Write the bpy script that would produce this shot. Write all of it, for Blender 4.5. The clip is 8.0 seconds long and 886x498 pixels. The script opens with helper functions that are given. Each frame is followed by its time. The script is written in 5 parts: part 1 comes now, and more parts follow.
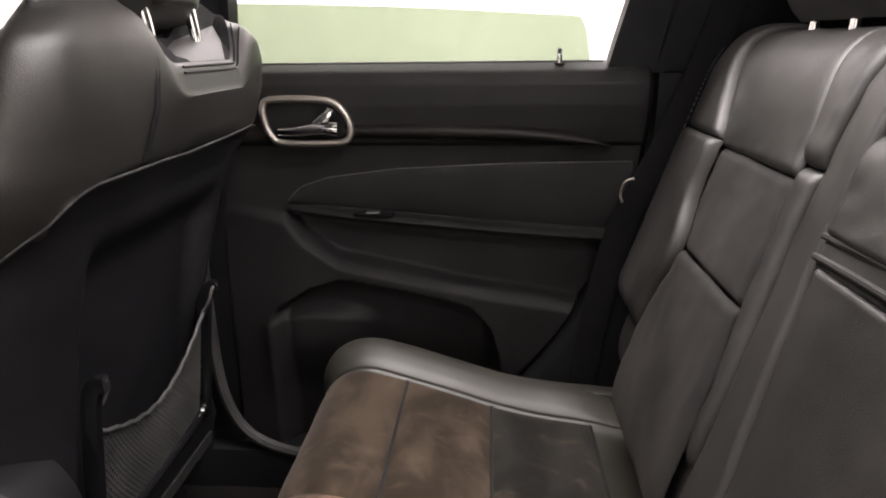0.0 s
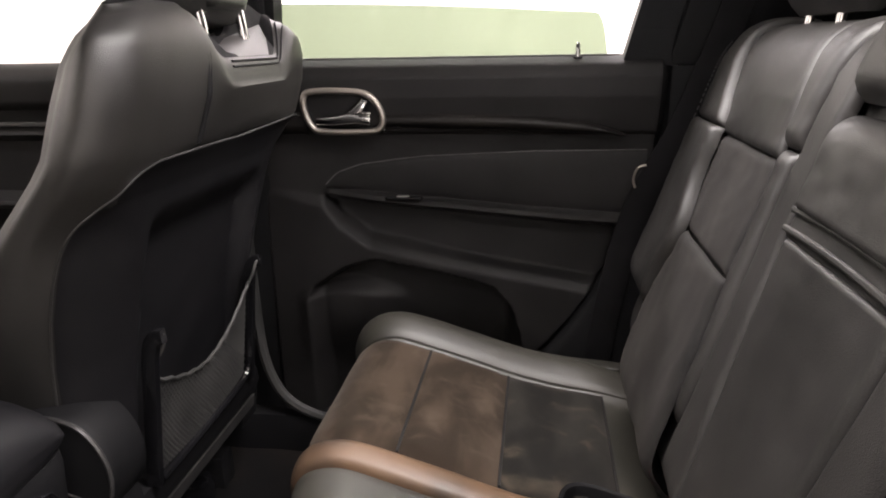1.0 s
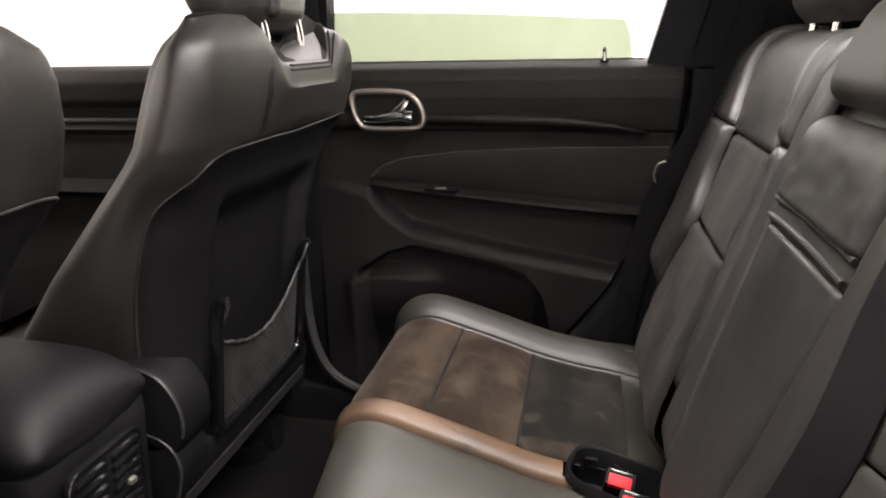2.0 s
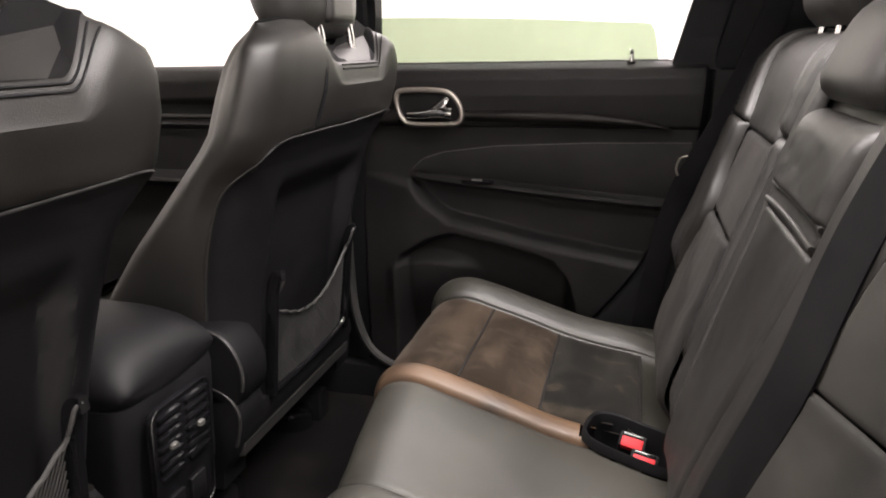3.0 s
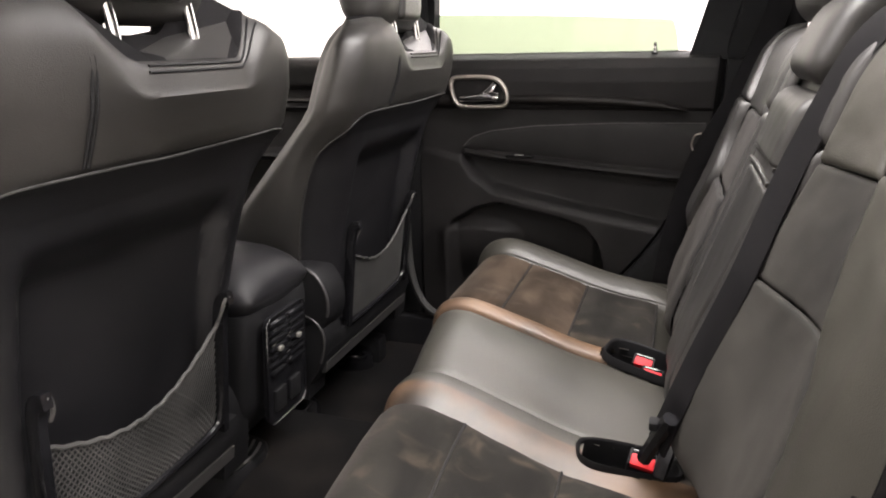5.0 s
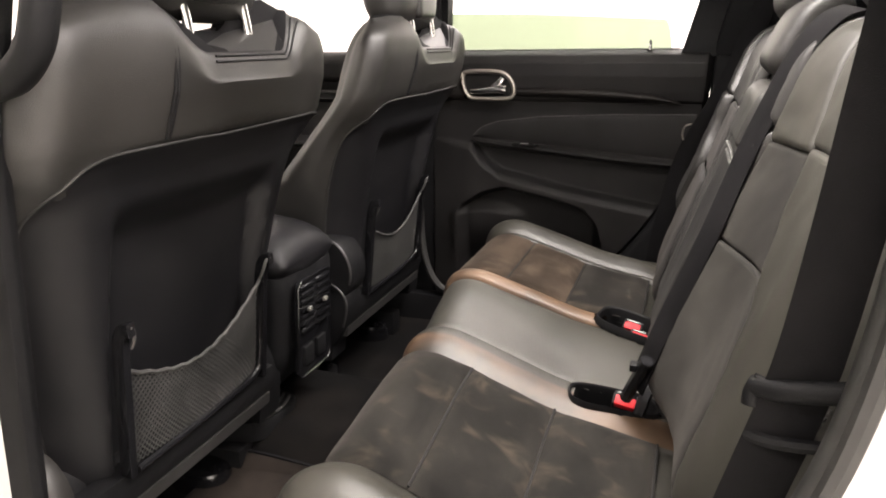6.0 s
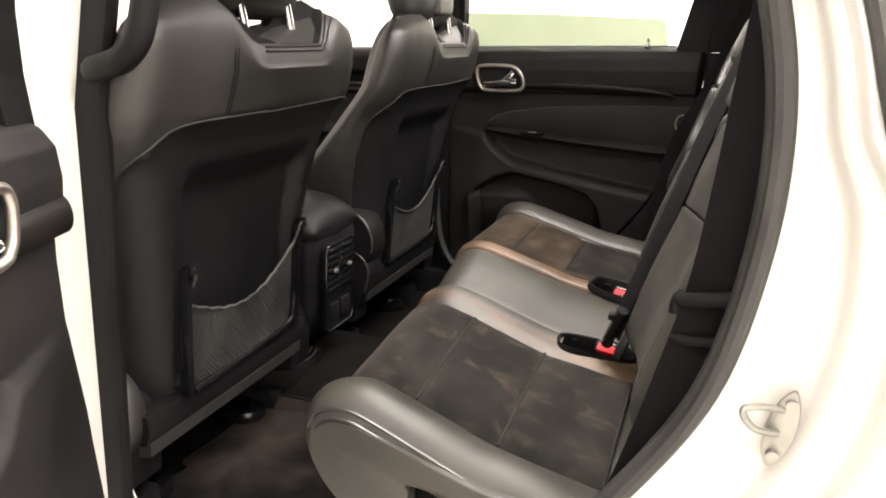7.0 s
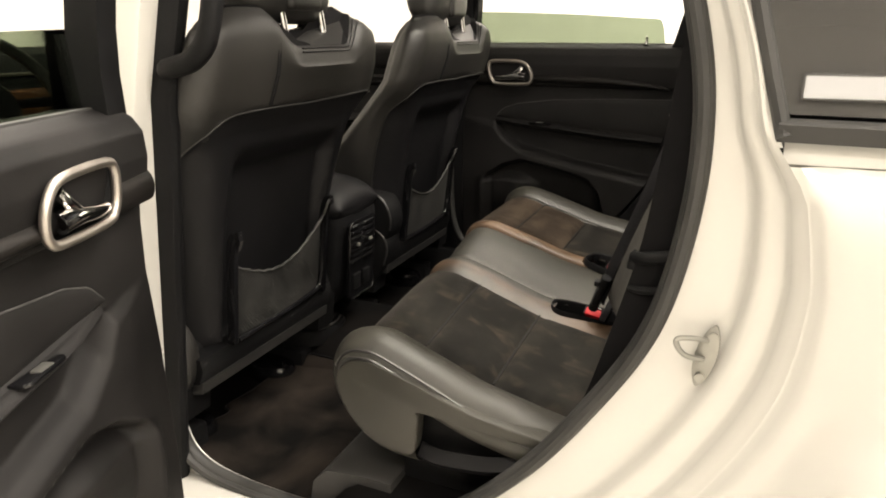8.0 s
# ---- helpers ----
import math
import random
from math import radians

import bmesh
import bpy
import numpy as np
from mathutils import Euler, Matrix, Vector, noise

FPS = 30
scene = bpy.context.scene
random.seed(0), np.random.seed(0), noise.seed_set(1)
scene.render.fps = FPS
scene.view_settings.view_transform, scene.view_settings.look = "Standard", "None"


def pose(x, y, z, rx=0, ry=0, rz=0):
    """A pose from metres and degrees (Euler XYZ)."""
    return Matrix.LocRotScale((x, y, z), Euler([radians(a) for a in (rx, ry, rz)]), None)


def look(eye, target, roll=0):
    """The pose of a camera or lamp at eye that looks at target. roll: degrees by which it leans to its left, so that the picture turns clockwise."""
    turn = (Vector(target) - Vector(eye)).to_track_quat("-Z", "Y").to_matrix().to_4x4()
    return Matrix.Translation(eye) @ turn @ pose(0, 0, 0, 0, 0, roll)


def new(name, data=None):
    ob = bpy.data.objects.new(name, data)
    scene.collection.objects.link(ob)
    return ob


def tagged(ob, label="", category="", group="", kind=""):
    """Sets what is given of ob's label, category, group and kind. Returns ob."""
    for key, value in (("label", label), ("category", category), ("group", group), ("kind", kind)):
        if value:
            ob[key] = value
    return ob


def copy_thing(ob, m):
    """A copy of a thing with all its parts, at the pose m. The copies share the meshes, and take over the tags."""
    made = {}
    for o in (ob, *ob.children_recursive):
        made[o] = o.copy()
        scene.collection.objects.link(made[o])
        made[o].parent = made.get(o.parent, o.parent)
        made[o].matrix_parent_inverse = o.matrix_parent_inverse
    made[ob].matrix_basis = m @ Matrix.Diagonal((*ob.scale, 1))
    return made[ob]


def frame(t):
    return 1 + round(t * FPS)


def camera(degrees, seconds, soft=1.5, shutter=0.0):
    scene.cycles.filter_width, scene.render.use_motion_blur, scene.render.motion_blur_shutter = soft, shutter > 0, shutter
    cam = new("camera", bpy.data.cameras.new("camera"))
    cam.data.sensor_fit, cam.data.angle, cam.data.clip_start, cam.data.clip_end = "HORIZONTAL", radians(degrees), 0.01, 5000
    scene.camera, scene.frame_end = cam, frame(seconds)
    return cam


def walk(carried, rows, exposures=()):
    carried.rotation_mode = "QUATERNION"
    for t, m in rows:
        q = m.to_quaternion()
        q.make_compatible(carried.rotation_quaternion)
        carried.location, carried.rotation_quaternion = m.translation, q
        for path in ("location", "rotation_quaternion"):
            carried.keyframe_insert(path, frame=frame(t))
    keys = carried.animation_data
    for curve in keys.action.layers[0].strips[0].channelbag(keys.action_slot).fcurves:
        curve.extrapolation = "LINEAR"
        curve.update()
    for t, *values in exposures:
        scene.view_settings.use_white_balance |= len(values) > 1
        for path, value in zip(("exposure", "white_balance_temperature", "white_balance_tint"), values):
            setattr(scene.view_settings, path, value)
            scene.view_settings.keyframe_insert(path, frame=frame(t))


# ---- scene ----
cam = camera(67.3, 8.0, soft=1.9)
PATH = [
    (0, (-0.168, -0.437, 1.2), (-0.31, 1.47, 0.611), -0.7),
    (0.5, (-0.147, -0.479, 1.2), (-0.349, 1.42, 0.608), -0.9),
    (1, (-0.123, -0.528, 1.197), (-0.396, 1.362, 0.603), -1.1),
    (2.5, (-0.059, -0.693, 1.208), (-0.534, 1.16, 0.623), -1.2),
    (3, (-0.039, -0.748, 1.201), (-0.572, 1.092, 0.624), -1.2),
    (3.5, (-0.022, -0.798, 1.197), (-0.599, 1.028, 0.619), -1.2),
    (4, (-0.014, -0.847, 1.202), (-0.627, 0.966, 0.621), -1.3),
    (4.5, (-0.001, -0.929, 1.196), (-0.633, 0.878, 0.616), -1.3),
    (6, (0.063, -1.164, 1.189), (-0.601, 0.628, 0.6), -0.8),
    (6.5, (0.101, -1.252, 1.192), (-0.589, 0.53, 0.604), -0.5),
    (7, (0.152, -1.34, 1.183), (-0.568, 0.429, 0.59), -0.3),
    (7.5, (0.208, -1.437, 1.195), (-0.537, 0.317, 0.588), -0.1),
    (8, (0.245, -1.51, 1.208), (-0.524, 0.229, 0.586), -0.1),
]
EXPOSURES = [(0.0, 0.02, 6500, 19), (2.5, 0.1, 6600, 18), (4.0, 0.18, 6600, 18), (4.5, 0.36, 6480, 17), (6.5, 0.42, 6820, 16), (7.0, 0.22, 6850, 15), (7.5, -0.10, 7100, 13), (8.0, -0.47, 7300, 11)]
walk(cam, [(t, look(eye, target, roll)) for t, eye, target, roll in PATH], EXPOSURES)


# ---- light: a white photo studio with long unseen lamps under its ceiling ----
world = bpy.data.worlds.new("studio_air")
scene.world = world
world.use_nodes = True
world.node_tree.nodes["Background"].inputs[0].default_value = (1.0, 0.98, 0.95, 1)
world.node_tree.nodes["Background"].inputs[1].default_value = 0.25


def ceiling_lamp(x, y, length, along, watts):
    data = bpy.data.lights.new("ceiling_lamp", "AREA")
    data.shape, data.size, data.size_y, data.energy = "RECTANGLE", length, 0.3, watts
    data.color = (1.0, 0.97, 0.94)
    lamp = new("ceiling_lamp", data)
    lamp.matrix_world = pose(x, y, 3.15, 0, 0, 0 if along == "x" else 90)


# Assumed, unseen lamps; second and fifth added to brighten door card and front cabin
for lamp_x, lamp_y, watts in ((0.4, -2.4, 105), (2.9, -1.05, 290), (-0.05, 0.0, 320), (0.0, 3.0, 250), (-2.9, -0.4, 190)):
    ceiling_lamp(lamp_x, lamp_y, 4.0, "x", watts)


# ---- materials ----
def nodes_of(name):
    m = bpy.data.materials.new(name)
    m.use_nodes = True
    n = m.node_tree.nodes
    return m, n, m.node_tree.links, n["Principled BSDF"]


def surface(name, dark, light, rough=(0.4, 0.55), scale=6.0, grain=600.0, bump=0.05, metal=0.0, coat=0.0, sheen=0.0, warp=0.0,
            detail=4.0, voronoi=False, spread=(0.35, 0.7), spec=0.5, sheen_tint=(0.5, 0.45, 0.4)):
    """A surface whose colour and gloss wander at one scale and whose grain stands out at another."""
    m, n, link, bsdf = nodes_of(name)
    pos = n.new("ShaderNodeNewGeometry")
    big = n.new("ShaderNodeTexNoise")
    big.inputs["Scale"].default_value, big.inputs["Detail"].default_value = scale, detail
    big.inputs["Distortion"].default_value = warp
    link.new(pos.outputs["Position"], big.inputs["Vector"])
    ramp = n.new("ShaderNodeValToRGB")
    ramp.color_ramp.elements[0].position, ramp.color_ramp.elements[1].position = spread
    ramp.color_ramp.elements[0].color, ramp.color_ramp.elements[1].color = (*dark, 1), (*light, 1)
    link.new(big.outputs["Fac"], ramp.inputs["Fac"])
    link.new(ramp.outputs["Color"], bsdf.inputs["Base Color"])
    span = n.new("ShaderNodeMapRange")
    span.inputs["From Min"].default_value, span.inputs["From Max"].default_value = 0.3, 0.7
    span.inputs["To Min"].default_value, span.inputs["To Max"].default_value = rough
    link.new(big.outputs["Fac"], span.inputs["Value"])
    link.new(span.outputs["Result"], bsdf.inputs["Roughness"])
    bsdf.inputs["Metallic"].default_value = metal
    bsdf.inputs["Coat Weight"].default_value = coat
    bsdf.inputs["Coat Roughness"].default_value = 0.06
    bsdf.inputs["Sheen Weight"].default_value = sheen
    bsdf.inputs["Sheen Tint"].default_value = (*sheen_tint, 1)
    bsdf.inputs["Specular IOR Level"].default_value = spec
    if bump:
        fine = n.new("ShaderNodeTexVoronoi" if voronoi else "ShaderNodeTexNoise")
        fine.inputs["Scale"].default_value = grain
        link.new(pos.outputs["Position"], fine.inputs["Vector"])
        relief = n.new("ShaderNodeBump")
        relief.inputs["Strength"].default_value, relief.inputs["Distance"].default_value = bump, 0.001
        link.new(fine.outputs[0], relief.inputs["Height"])
        link.new(relief.outputs["Normal"], bsdf.inputs["Normal"])
    return m


def pane(name, tint, gloss=0.02, ior=1.45):
    """Thin glass: tinted light passes, Fresnel drives the gloss."""
    m, n, link, bsdf = nodes_of(name)
    n.remove(bsdf)
    clear, shine, mix, fres = (n.new(k) for k in ("ShaderNodeBsdfTransparent", "ShaderNodeBsdfGlossy", "ShaderNodeMixShader", "ShaderNodeFresnel"))
    clear.inputs[0].default_value = (*tint, 1)
    shine.inputs["Roughness"].default_value = gloss
    fres.inputs["IOR"].default_value = ior
    link.new(fres.outputs[0], mix.inputs[0])
    link.new(clear.outputs[0], mix.inputs[1])
    link.new(shine.outputs[0], mix.inputs[2])
    link.new(mix.outputs[0], n["Material Output"].inputs["Surface"])
    return m


def brushed(name, dark, light, scuff, scale, amount):
    """Brushed suede: broad strokes of the nap, and paler scuffs in a few places."""
    m, n, link, bsdf = nodes_of(name)
    pos = n.new("ShaderNodeNewGeometry")

    def noise_at(size, detail, stretch, warp):
        place = n.new("ShaderNodeMapping")
        place.inputs["Scale"].default_value = stretch
        link.new(pos.outputs["Position"], place.inputs["Vector"])
        tex = n.new("ShaderNodeTexNoise")
        tex.inputs["Scale"].default_value, tex.inputs["Detail"].default_value, tex.inputs["Distortion"].default_value = size, detail, warp
        link.new(place.outputs["Vector"], tex.inputs["Vector"])
        return tex

    def ramp(tex, a, b, lo, hi):
        r = n.new("ShaderNodeMapRange")
        r.interpolation_type = "SMOOTHSTEP"
        for key, value in (("From Min", a), ("From Max", b), ("To Min", lo), ("To Max", hi)):
            r.inputs[key].default_value = value
        link.new(tex.outputs["Fac"] if "Fac" in tex.outputs else tex.outputs[0], r.inputs["Value"])
        return r

    def blend(a, b, fac):
        mix = n.new("ShaderNodeMix")
        mix.data_type = "RGBA"
        link.new(fac.outputs[0], mix.inputs[0])
        for value, socket in ((a, mix.inputs[6]), (b, mix.inputs[7])):
            if isinstance(value, tuple):
                socket.default_value = (*value, 1)
            else:
                link.new(value, socket)
        return mix.outputs[2]

    strokes = ramp(noise_at(scale, 4, (1.0, 0.45, 1.0), 0.5), 0.40, 0.66, 0.0, 1.0)
    base = blend(dark, light, strokes)
    veins = ramp(noise_at(scale * 1.9, 9, (0.7, 1.0, 1.0), 0.6), 0.50, 0.76, 0.0, amount)
    colour = blend(base, scuff, veins)
    link.new(colour, bsdf.inputs["Base Color"])
    bsdf.inputs["Roughness"].default_value = 0.95
    bsdf.inputs["Specular IOR Level"].default_value = 0.12
    bsdf.inputs["Sheen Weight"].default_value = 0.12
    bsdf.inputs["Sheen Tint"].default_value = (0.5, 0.45, 0.4, 1)
    fine = noise_at(1400, 2, (1, 1, 1), 0)
    relief = n.new("ShaderNodeBump")
    relief.inputs["Strength"].default_value, relief.inputs["Distance"].default_value = 0.3, 0.001
    link.new(fine.outputs[0], relief.inputs["Height"])
    link.new(relief.outputs["Normal"], bsdf.inputs["Normal"])
    return m


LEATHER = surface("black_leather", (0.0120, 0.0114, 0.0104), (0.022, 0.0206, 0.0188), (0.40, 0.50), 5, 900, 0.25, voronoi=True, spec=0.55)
# Paler leather: dust on the cushions, door light on the near backrest
LEATHER_DUSTY_LIT = surface("dusty_leather", (0.021, 0.0202, 0.0162), (0.038, 0.0358, 0.029), (0.38, 0.50), 6, 900, 0.25, voronoi=True, spec=0.5, detail=6)
# Ridge leather that wanders between dark brown and tan
LEATHER_TAN = surface("worn_leather", (0.024, 0.0195, 0.0155), (0.105, 0.060, 0.032), (0.38, 0.50), 7, 900, 0.25, voronoi=True, spec=0.55, spread=(0.30, 0.62))
SUEDE = brushed("brushed_suede", (0.019, 0.0133, 0.0092), (0.042, 0.030, 0.021), (0.066, 0.050, 0.036), 14.0, 0.5)
SUEDE_BLACK = brushed("black_suede", (0.0065, 0.0062, 0.0056), (0.0145, 0.0135, 0.0116), (0.050, 0.040, 0.029), 12.0, 0.62)
PLASTIC = surface("grained_plastic", (0.0042, 0.0042, 0.0046), (0.0078, 0.0078, 0.0083), (0.52, 0.64), 8, 1300, 0.3, voronoi=True, spec=0.15)
SOFT = surface("soft_door_skin", (0.0085, 0.0080, 0.0080), (0.0150, 0.0140, 0.0138), (0.50, 0.60), 7, 1100, 0.25, voronoi=True, spec=0.19)
GLOSSY = surface("gloss_black_plastic", (0.0045, 0.0045, 0.005), (0.008, 0.008, 0.009), (0.14, 0.22), 10, 200, 0.0)
RUBBER = surface("door_rubber", (0.022, 0.022, 0.021), (0.04, 0.039, 0.037), (0.5, 0.7), 14, 700, 0.1)
CARPET = surface("floor_carpet", (0.004, 0.0038, 0.0038), (0.014, 0.0115, 0.010), (0.95, 1.0), 5, 900, 0.9, spread=(0.45, 0.78), spec=0.08, detail=6)
PAINT = surface("white_car_paint", (0.57, 0.56, 0.525), (0.61, 0.60, 0.565), (0.18, 0.26), 2, 60, 0.0, coat=0.8)
MAT = surface("dusty_floor_mat", (0.004, 0.0036, 0.0034), (0.029, 0.0232, 0.0195), (0.95, 1.0), 6.5, 700, 0.9, spread=(0.40, 0.72), spec=0.08, detail=8, warp=0.5)
CHROME = surface("chrome", (0.75, 0.75, 0.76), (0.85, 0.85, 0.85), (0.05, 0.12), 20, 300, 0.0, metal=1.0)
SATIN = surface("satin_silver", (0.34, 0.31, 0.28), (0.42, 0.385, 0.35), (0.40, 0.48), 20, 900, 0.03, metal=1.0)
STEEL = surface("brushed_steel", (0.27, 0.27, 0.25), (0.38, 0.37, 0.34), (0.35, 0.5), 20, 900, 0.03, metal=0.85)
RED = surface("red_button", (0.42, 0.006, 0.010), (0.50, 0.010, 0.016), (0.5, 0.6), 20, 900, 0.0, spec=0.3)
WEBBING = surface("belt_webbing", (0.0040, 0.0038, 0.0042), (0.0075, 0.0070, 0.0074), (0.7, 0.85), 30, 1200, 0.5, spec=0.10)
THREAD = surface("stitching", (0.035, 0.034, 0.034), (0.07, 0.068, 0.066), (0.5, 0.6), 60, 1200, 0.0)
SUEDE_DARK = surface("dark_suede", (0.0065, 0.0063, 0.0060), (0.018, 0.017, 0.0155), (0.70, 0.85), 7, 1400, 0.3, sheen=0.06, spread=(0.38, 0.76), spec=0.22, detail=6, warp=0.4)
# Paler copy of the dark suede, door light put into its colour
SUEDE_LIT = surface("worn_grey_suede", (0.0095, 0.0093, 0.0082), (0.029, 0.0278, 0.0238), (0.75, 0.9), 8, 1400, 0.3, sheen=0.06, spread=(0.36, 0.76), spec=0.2, detail=7, warp=0.5)
SHELL = surface("seat_shell", (0.0045, 0.0045, 0.0052), (0.0085, 0.0082, 0.0090), (0.46, 0.56), 6, 1000, 0.2, voronoi=True, spec=0.24)
DARK_TRIM = surface("dark_trim_band", (0.0058, 0.0050, 0.0045), (0.0100, 0.0085, 0.0076), (0.46, 0.56), 12, 900, 0.1, spec=0.22)
GREY_TRIM = surface("grey_trim", (0.032, 0.031, 0.030), (0.052, 0.050, 0.048), (0.5, 0.65), 12, 900, 0.2)
PIPING = surface("piping", (0.018, 0.0175, 0.017), (0.032, 0.031, 0.030), (0.30, 0.40), 60, 1200, 0.0, spec=0.7)
WOOD = surface("dash_wood", (0.09, 0.036, 0.018), (0.22, 0.10, 0.05), (0.2, 0.3), 18, 400, 0.0)
LINER = surface("headliner", (0.018, 0.0175, 0.017), (0.030, 0.029, 0.028), (0.9, 1.0), 8, 1500, 0.3)
WALL = surface("studio_wall", (0.80, 0.79, 0.76), (0.85, 0.84, 0.81), (0.8, 0.9), 1.5, 200, 0.05)
FLOOR = surface("studio_floor", (0.50, 0.48, 0.44), (0.58, 0.56, 0.52), (0.3, 0.45), 2, 200, 0.05)
GLASS_GREEN = pane("green_glass", (0.465, 0.51, 0.435), ior=1.2)
GLASS_CLEAR = pane("clear_glass", (0.88, 0.92, 0.88))
GLASS_DARK = pane("dark_glass", (0.22, 0.19, 0.165), ior=1.8)


# ---- mesh helpers ----
def part(name, bm, material, parent=None, label="", smooth=True, kind=""):
    me = bpy.data.meshes.new(name)
    bmesh.ops.recalc_face_normals(bm, faces=bm.faces)
    for f in bm.faces:
        f.smooth = smooth
    bm.to_mesh(me)
    bm.free()
    me.materials.append(material)
    ob = new(name, me)
    if smooth:
        me.set_sharp_from_angle(angle=radians(42))
    if parent:
        ob.parent = parent
    return tagged(ob, label, "", "", kind)


def thing(name, label, category, group="", kind=""):
    return tagged(new(name), label, category, group, kind)


def sstep(a, b, v):
    t = min(1.0, max(0.0, (v - a) / (b - a)))
    return t * t * (3 - 2 * t)


def lerp_table(table, key):
    """Rows (key, values...), smoothly read between rows."""
    if key <= table[0][0]:
        return table[0][1:]
    for a, b in zip(table, table[1:]):
        if key <= b[0]:
            t = (key - a[0]) / (b[0] - a[0])
            return tuple(p + (q - p) * t for p, q in zip(a[1:], b[1:]))
    return table[-1][1:]


def spline(points, steps=6, closed=False):
    """Catmull-Rom through the points."""
    pts = [Vector(p) for p in points]
    n = len(pts)
    out = []
    for i in range(n if closed else n - 1):
        if closed:
            a, b, c, d = (pts[(i + k) % n] for k in (-1, 0, 1, 2))
        else:
            a, b, c, d = pts[max(i - 1, 0)], pts[i], pts[i + 1], pts[min(i + 2, n - 1)]
        for k in range(steps):
            t = k / steps
            out.append(0.5 * ((2 * b) + (c - a) * t + (2 * a - 5 * b + 4 * c - d) * t * t + (3 * b - a - 3 * c + d) * t ** 3))
    if not closed:
        out.append(pts[-1])
    return out


def loft(rings, cap=True, bm=None):
    """Skin over closed rings of equal length."""
    bm = bm or bmesh.new()
    rows = [[bm.verts.new(p) for p in ring] for ring in rings]
    n = len(rows[0])
    for a, b in zip(rows, rows[1:]):
        for i in range(n):
            bm.faces.new((a[i], a[(i + 1) % n], b[(i + 1) % n], b[i]))
    if cap:
        bm.faces.new(rows[0])
        bm.faces.new(rows[-1][::-1])
    return bm


def sheet(fn, nu, nv, bm=None, thick=None):
    """A grid of fn(u, v), u and v from 0 to 1; thick: a vector by which a back side lies behind."""
    bm = bm or bmesh.new()
    rows = [[bm.verts.new(fn(i / nu, j / nv)) for j in range(nv + 1)] for i in range(nu + 1)]
    for a, b in zip(rows, rows[1:]):
        for j in range(nv):
            bm.faces.new((a[j], a[j + 1], b[j + 1], b[j]))
    if thick is not None:
        t = Vector(thick)
        back = [[bm.verts.new(v.co + t) for v in row] for row in rows]
        for a, b in zip(back, back[1:]):
            for j in range(nv):
                bm.faces.new((a[j], b[j], b[j + 1], a[j + 1]))
        rim = lambda r: [r[i][0] for i in range(nu + 1)] + [r[nu][j] for j in range(1, nv + 1)] + [r[i][nv] for i in range(nu - 1, -1, -1)] + [r[0][j] for j in range(nv - 1, 0, -1)]
        f, g = rim(rows), rim(back)
        for i in range(len(f)):
            k = (i + 1) % len(f)
            bm.faces.new((f[i], g[i], g[k], f[k]))
    return bm


def tube(points, radius, sides=8, bm=None, closed=False, flat=1.0):
    """A round rod along the points; radius a number or one per point. flat squashes it along the second axis."""
    pts = [Vector(p) for p in points]
    n = len(pts)
    rings = []
    side = None
    for i, p in enumerate(pts):
        d = (pts[(i + 1) % n] - pts[i - 1]) if closed or 0 < i < n - 1 else (pts[min(i + 1, n - 1)] - pts[max(i - 1, 0)])
        d = d.normalized() if d.length > 1e-9 else Vector((1, 0, 0))
        if side is None:
            side = d.orthogonal().normalized()
        side = (side - d * side.dot(d)).normalized()
        up = d.cross(side)
        r = radius[i] if isinstance(radius, (list, tuple)) else radius
        rings.append([p + (side * math.cos(a) + up * math.sin(a) * flat) * r for a in (2 * math.pi * k / sides for k in range(sides))])
    if closed:
        rings.append(rings[0])
        bm = loft(rings, False, bm)
        bmesh.ops.remove_doubles(bm, verts=bm.verts, dist=1e-6)
        return bm
    return loft(rings, True, bm)


def ribbon(points, widths, thick, bm=None):
    """A flat strap along points; widths: a vector (half width) for each point, or one."""
    pts = [Vector(p) for p in points]
    rings = []
    for i, p in enumerate(pts):
        w = Vector(widths[i] if isinstance(widths, list) else widths)
        d = (pts[min(i + 1, len(pts) - 1)] - pts[max(i - 1, 0)]).normalized()
        h = d.cross(w).normalized() * thick / 2
        rings.append([p - w - h, p - w * 0.9 - h * 1.6, p + w * 0.9 - h * 1.6, p + w - h, p + w + h, p + w * 0.9 + h * 1.6, p - w * 0.9 + h * 1.6, p - w + h])
    return loft(rings, True, bm)


def box(x0, x1, y0, y1, z0, z1, bevel=0.004, bm=None, segments=2):
    bm = bm or bmesh.new()
    made = bmesh.ops.create_cube(bm, size=1.0)["verts"]
    for v in made:
        v.co = ((x0 + x1) / 2 + v.co.x * (x1 - x0), (y0 + y1) / 2 + v.co.y * (y1 - y0), (z0 + z1) / 2 + v.co.z * (z1 - z0))
    if bevel:
        edges = list({e for v in made for e in v.link_edges})
        bmesh.ops.bevel(bm, geom=edges, offset=bevel, segments=segments, affect="EDGES", profile=0.6)
    return bm


def plate(outline, thickness, place, bevel=0.003):
    """A slab of the 2D outline (closed), its front face in local xy, thickness along local +z, set by the matrix place."""
    bm = bmesh.new()
    front = [bm.verts.new((p[0], p[1], 0)) for p in outline]
    f = bm.faces.new(front)
    made = bmesh.ops.extrude_face_region(bm, geom=[f])
    top = [g for g in made["geom"] if isinstance(g, bmesh.types.BMVert)]
    for v in top:
        v.co.z += thickness
    if bevel:
        edges = [e for e in bm.edges if abs(e.verts[0].co.z - e.verts[1].co.z) < 1e-6]
        bmesh.ops.bevel(bm, geom=edges, offset=bevel, segments=2, affect="EDGES", profile=0.6)
    bmesh.ops.transform(bm, matrix=place, verts=bm.verts)
    return bm


